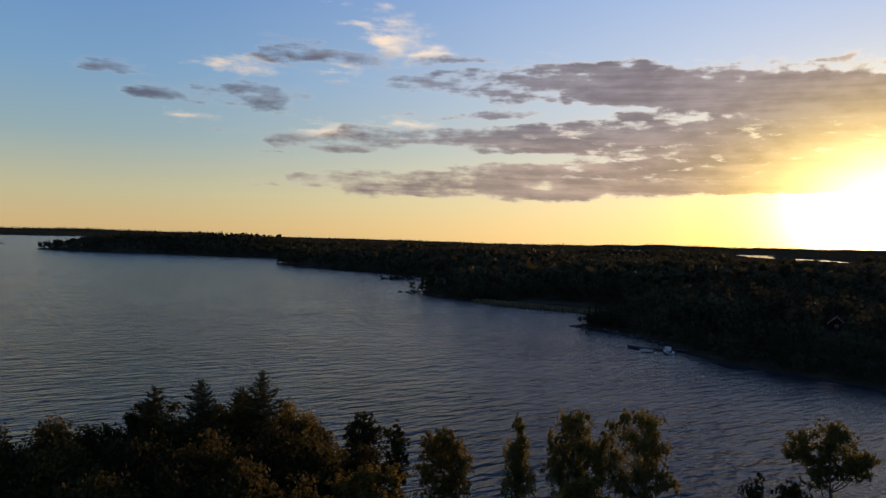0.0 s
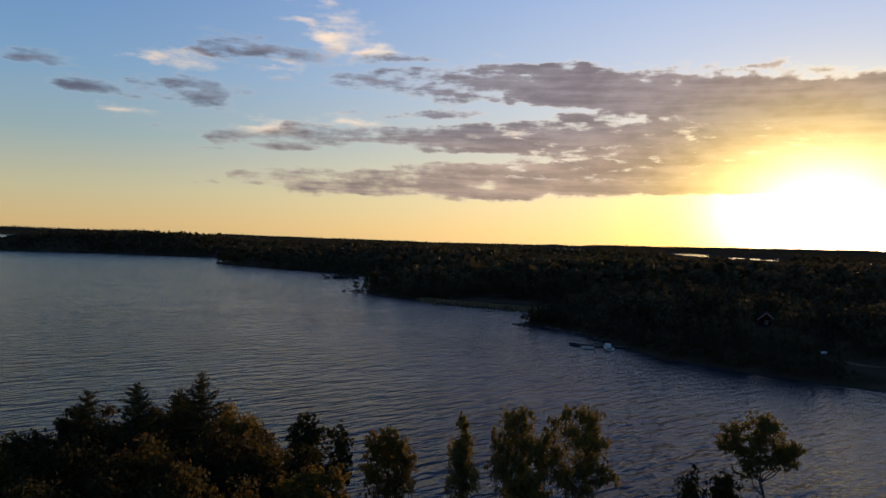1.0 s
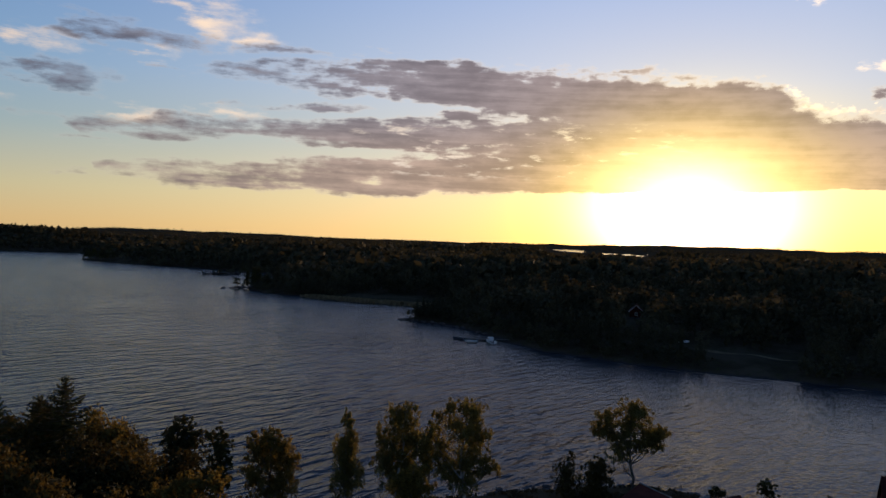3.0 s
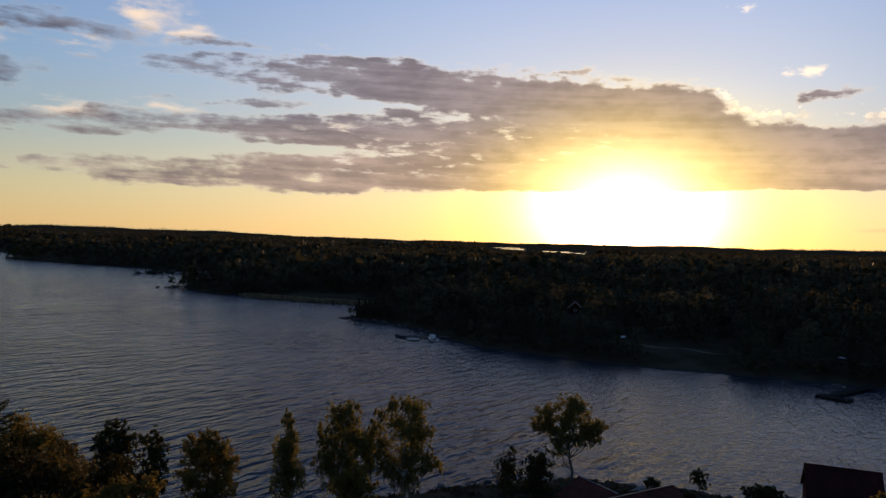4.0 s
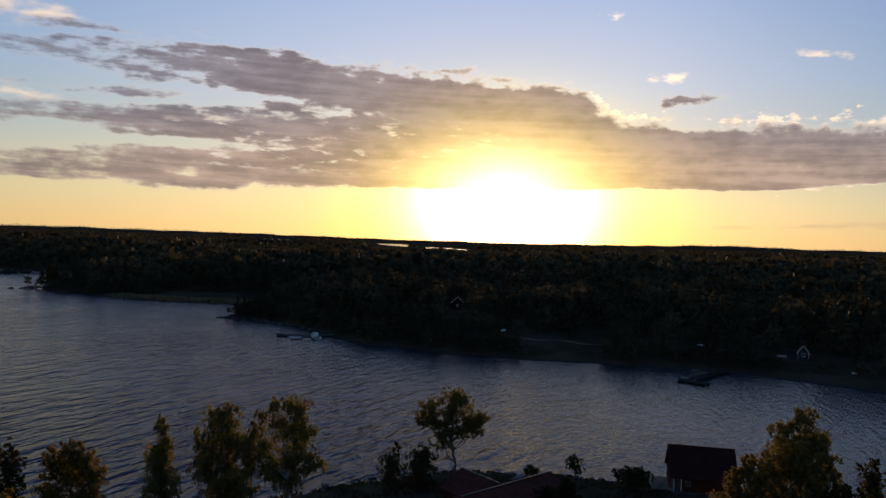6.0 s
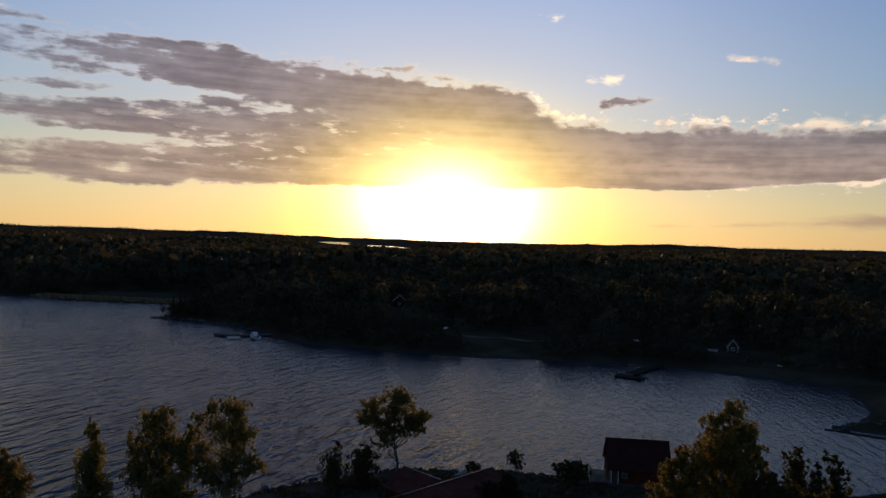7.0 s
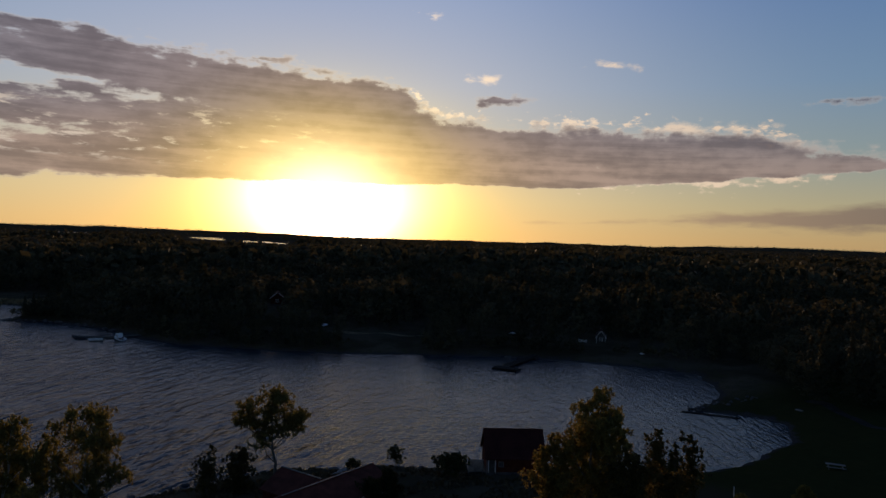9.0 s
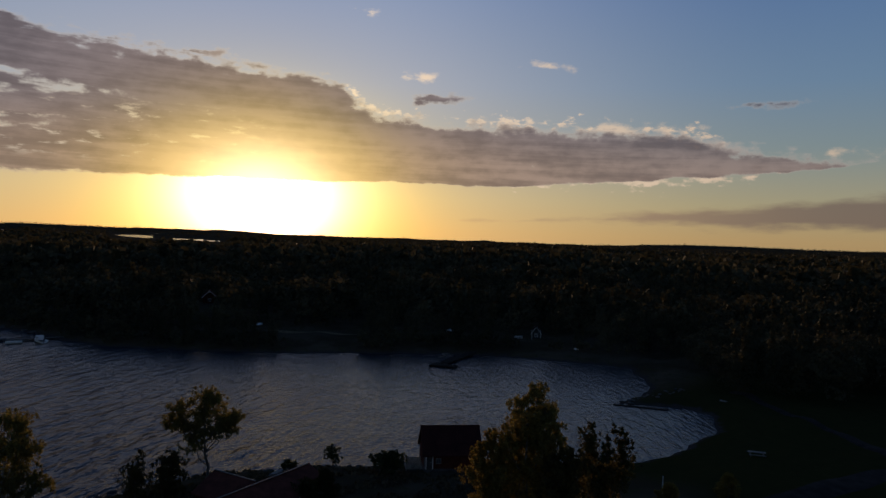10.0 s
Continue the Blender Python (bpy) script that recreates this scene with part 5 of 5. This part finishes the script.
dock("boat_dock", (64.5, 239.5), (69.5, 233.5), 2.4, "dark wooden boat dock off the wooded shore", mat=DARK_WOOD)
dock("boat_dock", (69.0, 233.6), (82, 231.5), 2.0, "dark wooden dock leading ashore", mat=DARK_WOOD)
motorboat(pose(67.6, 229.4, 0.05, 0, 0, 165), 4.2, 1.8, "small white open motorboat moored at the dock", cabin=False)
motorboat(pose(74.2, 228.4, 0.05, 0, 0, 92) @ Matrix.Scale(1.15, 4), 5.2, 2.2, "white motorboat with a wheelhouse moored at the dock")
motorboat(pose(65.2, 236.6, 0.05, 0, 0, 130), 5.0, 1.9, "dark open boat moored at the dock end", cabin=False, hull_mat=HULL_BLUE)


def floating_pier():
    """A broad concrete pontoon with a gangway to the shore."""
    a, b, c = Vector((138.8, 129.9, 0)), Vector((141.2, 123.0, 0)), Vector((149.5, 133.0, 0))
    p = thing("floating_pier", pose(a.x, a.y, 0, 0, 0, math.degrees(math.atan2(b.y - a.y, b.x - a.x))), "dark floating pontoon pier with a gangway", "dock")
    L = (b - a).length
    for k in range(3):
        part("pontoon", box(L / 3 - 0.06, 3.2, 0.75, ((k + 0.5) * L / 3, 1.6, -0.25), 0.05), WET_WOOD, p, "dark wet pontoon")
    for k in range(3):
        bm = bmesh.new()
        rod(bm, (0.6 + k * L / 2.4, 0.0, -2), (0.6 + k * L / 2.4, 0.0, 1.2), 0.1, 0.09, 8)
        part("post", bm, WET_WOOD, p)
    return p


floating_pier()
dock("gangway", (143.0, 128.6), (168.5, 137.0), 2.2, "long dark plank gangway from shore to pontoon", top=0.7, mat=WET_WOOD)
dock("swimming_jetty", (138.0, 73.9), (142.5, 63.5), 0.7, "narrow dark jetty along the low spit", top=0.12, posts=False, mat=WET_WOOD)
dock("shore_jetty", (130.5, 180.0), (142.5, 169.5), 1.6, "low wooden jetty along the wooded shore", top=0.6)


def rowboat(m, label, mat=None, over=False):
    b = thing("rowboat", m @ (pose(0, 0, 0.62, 180) if over else Matrix()), label, "boat")
    part("hull", hull_mesh(4.2, 1.5, 0.6, HULL), mat or HULL, b)
    for k in range(3):
        part("thwart", box(0.25, 1.2, 0.05, (-1.2 + k * 0.95, 0, 0.36), 0.01), GREY_WOOD, b)
    return b


def on_ground(x, y, turn=0.0, up=0.0):
    return pose(x, y, ground_z(x, y) + up, 0, 0, turn)


rowboat(on_ground(56.4, 80.8, 25) @ Matrix.Scale(0.75, 4), "pale upturned rowboat on the shore rocks", OLD_PAINT, True)
rowboat(on_ground(181.0, 160.2, -20) @ Matrix.Scale(0.75, 4), "white rowboat drawn up on the grass across the bay", over=True)
rowboat(pose(157.4, 140.6, -0.12, 0, 0, -40) @ Matrix.Scale(0.5, 4), "small pale dinghy afloat beside the shore", OLD_PAINT)
rowboat(pose(184.0, 110.2, 0.0, 0, 0, 30), "small pale rowboat at the inner shore")
rowboat(on_ground(186.4, 113.2, 60) @ Matrix.Scale(0.55, 4), "upturned pale rowboat near the inner shore", over=True)
rowboat(pose(31.5, 388.5, 0, 0, 0, -30) @ Matrix.Scale(0.9, 4), "small white rowboat among the far reeds")
rowboat(pose(26.5, 392.5, 0, 0, 0, 10) @ Matrix.Scale(0.8, 4), "pale rowboat moored off the far shore")
rowboat(pose(58.5, 379.0, 0.3, 0, 0, -20), "white rowboat drawn up behind the reeds", over=True)
rowboat(on_ground(136.5, 209.2, 10), "pale rowboat lying at the wood edge", over=True)
rowboat(on_ground(153.2, 56.0, 75) @ Matrix.Scale(0.4, 4), "tiny pale dinghy on the spit", OLD_PAINT, over=True)


# ---- lawn, paths and small things ----
def strip(name, pts, wide, mat, label):
    """A path draped a little over the ground along a line."""
    p = np.array(pts, float)
    seg = np.hypot(*np.diff(p, axis=0).T)
    s = np.concatenate([[0], np.cumsum(seg)])
    q = np.arange(0, s[-1], 1.0)
    x, y = np.interp(q, s, p[:, 0]), np.interp(q, s, p[:, 1])
    x, y = x + 0.5 * np.sin(q / 7.0), y + 0.4 * np.cos(q / 9.0)
    tx, ty = np.gradient(x), np.gradient(y)
    n = np.hypot(tx, ty)
    cols = np.linspace(-0.5, 0.5, 7)
    X = x[:, None] - (ty / n)[:, None] * cols * wide
    Y = y[:, None] + (tx / n)[:, None] * cols * wide
    Z = height(X, Y) + 0.07 - 0.10 * (np.abs(cols) > 0.45)
    v = np.stack([X, Y, Z], -1).reshape(-1, 3)
    i = (np.arange(len(q) - 1)[:, None] * 7 + np.arange(6)[None]).ravel()
    f = np.stack([i, i + 7, i + 8, i + 1], 1)
    return tagged(new(name, mesh_from(name, v, f, mat, True)), label, "path", kind="structure")


strip("path", [(165, 58), (151.3, 42.4), (143.9, 33.9), (132.1, 22.1), (118, 8)], 2.6, GRAVEL, "grey gravel lane across the dark lawn")
DRY_GRASS = shade("dry_grass", two_tone((0.10, 0.078, 0.045), (0.17, 0.13, 0.08), 0.5, 4.0, 0.05), 1.0, 0, 0.0)
strip("grass_verge", [(131, 195), (140, 189.5), (151, 178), (156, 172)], 3.2, DRY_GRASS, "pale dry grass verge across the bay")
strip("path", [(90, 29), (99.4, 26.4), (109.4, 24.1), (120.4, 20.6), (134, 15)], 4.5, GRAVEL, "wide gravel yard lane at the lawn edge")


def picnic_table(m):
    t = thing("picnic_table", m, "pale wooden picnic table with benches on the lawn", "table")
    for k in range(4):
        part("plank", box(2.6, 0.19, 0.05, (0, -0.3 + k * 0.2, 0.72), 0.008), OLD_PAINT, t)
    for sy in (-1, 1):
        part("bench", box(2.6, 0.28, 0.05, (0, sy * 0.85, 0.43), 0.008), OLD_PAINT, t)
    for sx in (-1, 1):
        bm = box(0.09, 1.7, 0.09, (sx * 0.95, 0, 0.36))
        rod(bm, (sx * 0.95, -0.75, 0), (sx * 0.95, -0.25, 0.72), 0.05, 0.05, 6)
        rod(bm, (sx * 0.95, 0.75, 0), (sx * 0.95, 0.25, 0.72), 0.05, 0.05, 6)
        part("trestle", bm, GREY_WOOD, t)
    return t


picnic_table(on_ground(115.9, 36.8, -65))


def post_lamp(m, label):
    t = thing("garden_lamp", m, label, "lamp")
    bm = bmesh.new()
    rod(bm, (0, 0, -0.1), (0, 0, 1.0), 0.035, 0.03, 8)
    part("pole", bm, METAL, t)
    bm = bmesh.new()
    bmesh.ops.create_uvsphere(bm, u_segments=12, v_segments=8, radius=0.14, matrix=Matrix.Translation((0, 0, 1.1)) @ Matrix.Diagonal((1, 1, 0.85, 1)))
    part("globe", bm, WHITE_PAINT, t, "white globe", True)
    return t


post_lamp(on_ground(56.1, 69.2), "white globe garden lamp by the house")
pole = thing("flagpole", on_ground(87.4, 39.3), "slim white post on the lawn", "pole")
bm = bmesh.new()
rod(bm, (0, 0, -0.2), (0, 0, 2.2), 0.06, 0.045, 10)
part("pole", bm, WHITE_PAINT, pole)
bm = bmesh.new()
bmesh.ops.create_uvsphere(bm, u_segments=10, v_segments=6, radius=0.08, matrix=Matrix.Translation((0, 0, 2.24)))
part("knob", bm, METAL, pole, smooth=True)


# dry heather and grass over the near shore
rng = np.random.RandomState(17)
x, y = rng.uniform(8, 100, 26000), rng.uniform(48, 93, 26000)
keep = (shore(x, y) > 1.2) & (np.hypot(x - SHED[0], y - SHED[1]) > 5.5) & ((np.abs(x - HOUSE[0]) > 8.5) | (np.abs(y - HOUSE[1]) > 8)) & (waves(x, y, 7, 41) > -0.25)
x, y = x[keep], y[keep]
tip = rng.uniform(0.1, 0.45, len(x))
HEATHER = foliage("dry_heather", (0.045, 0.034, 0.020), (0.10, 0.075, 0.042), (0.09, 0.06, 0.025), 0.25, 0.4, 0.5)
tagged(new("heather", leaf_mesh("heather", quads(np.stack([x, y, height(x, y) + tip * 0.5], 1), tip, rng, -0.8), HEATHER)),
       "dry brown heather and grass on the near shore", "heather", kind="stuff")

# shrubs beside the cabin and on the rocks
stand(lobed(61, "shrub", [(0, 3.0, 1.3, 0.8), (-1.6, 2.2, 1.2, 0.8), (1.5, 2.3, 1.2, 0.8), (0, 1.5, 2.3, 1.1)], "dense round dark shrub beside the cabin", NEEDLE, 0.0, group="shrubs on the shore"), 43.9, 98, -43.9)
stand(lobed(62, "shrub", [(0.1, 2.8, 1.0, 0.7), (-0.7, 2.0, 0.8, 0.6), (0.5, 1.5, 0.9, 0.7)], "small dark round-headed pine on the shore rocks", PINE_NEEDLE, 0.0, 0.11, group="shrubs on the shore"), 39.3, 102, -39.3)
stand(pine(63, 1.3, 2.6, "low dark shrub on the shore rocks", PINE_NEEDLE, 0.05, 16, "shrub", 0.12, 90), 35.8, 104.5, 10)
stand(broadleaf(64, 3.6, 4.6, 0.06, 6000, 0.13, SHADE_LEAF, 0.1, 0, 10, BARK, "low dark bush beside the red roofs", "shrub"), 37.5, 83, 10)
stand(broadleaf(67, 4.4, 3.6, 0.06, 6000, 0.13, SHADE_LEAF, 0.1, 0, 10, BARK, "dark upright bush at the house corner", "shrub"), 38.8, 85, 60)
stand(pine(65, 3.0, 4.0, "reddish-brown bush on the lawn", GOLD_LEAF, 0.05, 26, "shrub", 0.13, 130), 70.5, 100, 10)
stand(pine(66, 2.4, 3.6, "brown bush at the lawn edge", GOLD_LEAF, 0.05, 26, "shrub", 0.13, 130), 66.3, 92, 50)


# ---- rocks ----
def rock_mesh(seed):
    bm = bmesh.new()
    bmesh.ops.create_icosphere(bm, subdivisions=2, radius=1.0)
    off = Vector((seed * 7.1, seed * 3.3, 0))
    for v in bm.verts:
        k = 1 + 0.38 * noise.noise(v.co * 1.1 + off) + 0.15 * noise.noise(v.co * 2.7 + off)
        v.co = Vector((v.co.x * k, v.co.y * k * 0.8, v.co.z * k * 0.55))
    me = bpy.data.meshes.new("rock")
    bm.to_mesh(me)
    bm.free()
    me.materials.append(ROCK)
    return me


ROCK_FORMS = [rock_mesh(k) for k in range(6)]


def rocks_along(line, count, size, spread, label, group, seed):
    rng = np.random.RandomState(seed)
    p = np.array(line, float)
    s = np.concatenate([[0], np.cumsum(np.hypot(*np.diff(p, axis=0).T))])
    for q in rng.uniform(0, s[-1], count):
        x, y = np.interp(q, s, p[:, 0]) + rng.normal() * spread, np.interp(q, s, p[:, 1]) + rng.normal() * spread
        r = rng.uniform(*size)
        ob = new("rock", ROCK_FORMS[rng.randint(6)])
        ob.matrix_world = pose(x, y, max(ground_z(x, y), -0.25 * r) + 0.12 * r, 0, 0, rng.uniform(0, 360)) @ Matrix.Diagonal((r * 1.3, r, r, 1))
        tagged(ob, label, "rock", group)


rocks_along([(30, 91.5), (38, 92.5), (52, 91), (63, 85), (74, 77), (80, 72)], 46, (0.2, 0.6), 0.7, "rounded granite rock on the near shore", "rocks on the near shore", 1)
rocks_along([(55, 289), (58, 289), (66, 284), (75, 266), (80, 240)], 26, (0.35, 1.1), 0.9, "granite boulder on the wooded point", "rocks on the point", 2)
rocks_along([(53.5, 291.5), (58, 296), (66, 309), (73, 324)], 14, (0.5, 1.6), 1.0, "granite boulder at the tip of the point", "rocks on the point", 3)
rocks_along([(141, 72.5), (150, 70), (158, 66)], 22, (0.2, 0.55), 1.6, "grey stone on the low spit", "rocks on the spit", 4)
rocks_along([(-54, 594), (-40, 597), (-16, 612)], 20, (0.8, 2.4), 2.0, "low rock of the skerry", "rocks of the skerries", 5)
rocks_along([(-29, 455), (-20, 455), (-8, 453)], 16, (0.6, 1.6), 1.0, "low rock off the point", "rocks of the skerries", 6)


# ---- trees on the far points ----
def far_pine(seed, x, y, tall, wide, label="small dark pine on the bare point"):
    t = pine(seed, tall, wide, label, PINE_NEEDLE, 0.22, 30, "pine_tree", 0.27, 70)
    t.matrix_world = pose(x, y, ground_z(x, y), 0, 0, seed * 31)
    return tagged(t, group="pines on the far points")


for k, (x, y, h, w) in enumerate(((-12.5, 455, 10, 5), (-9.0, 453, 12, 6), (-6.5, 457, 11, 6), (-190, 828, 9, 7), (-182, 818, 11, 8), (-171, 800, 10, 8), (-160, 790, 12, 9),
                                  (-20, 613, 4, 4))):
    far_pine(80 + k, x, y, h, w)

# reeds in the shallow bay
rng = np.random.RandomState(7)
n = 5200
q = rng.uniform(0, 1, n)
line = np.array([(22, 398), (40, 381), (51, 371), (74, 353), (86, 348)], float)
x = np.interp(q, np.linspace(0, 1, 5), line[:, 0]) + rng.normal(size=n) * 2.0
y = np.interp(q, np.linspace(0, 1, 5), line[:, 1]) - np.abs(rng.normal(size=n)) * 5.0 + 3
c = np.stack([x, y, rng.uniform(0.3, 1.5, n)], 1)
REED = foliage("dry_reed", (0.16, 0.12, 0.07), (0.26, 0.20, 0.12), (0.2, 0.14, 0.06), 0.3)
tagged(new("reeds", leaf_mesh("reeds", quads(c, np.full(n, 0.8), rng, 2.5), REED)), "pale brown reeds standing in the shallow bay", "reeds", kind="stuff")
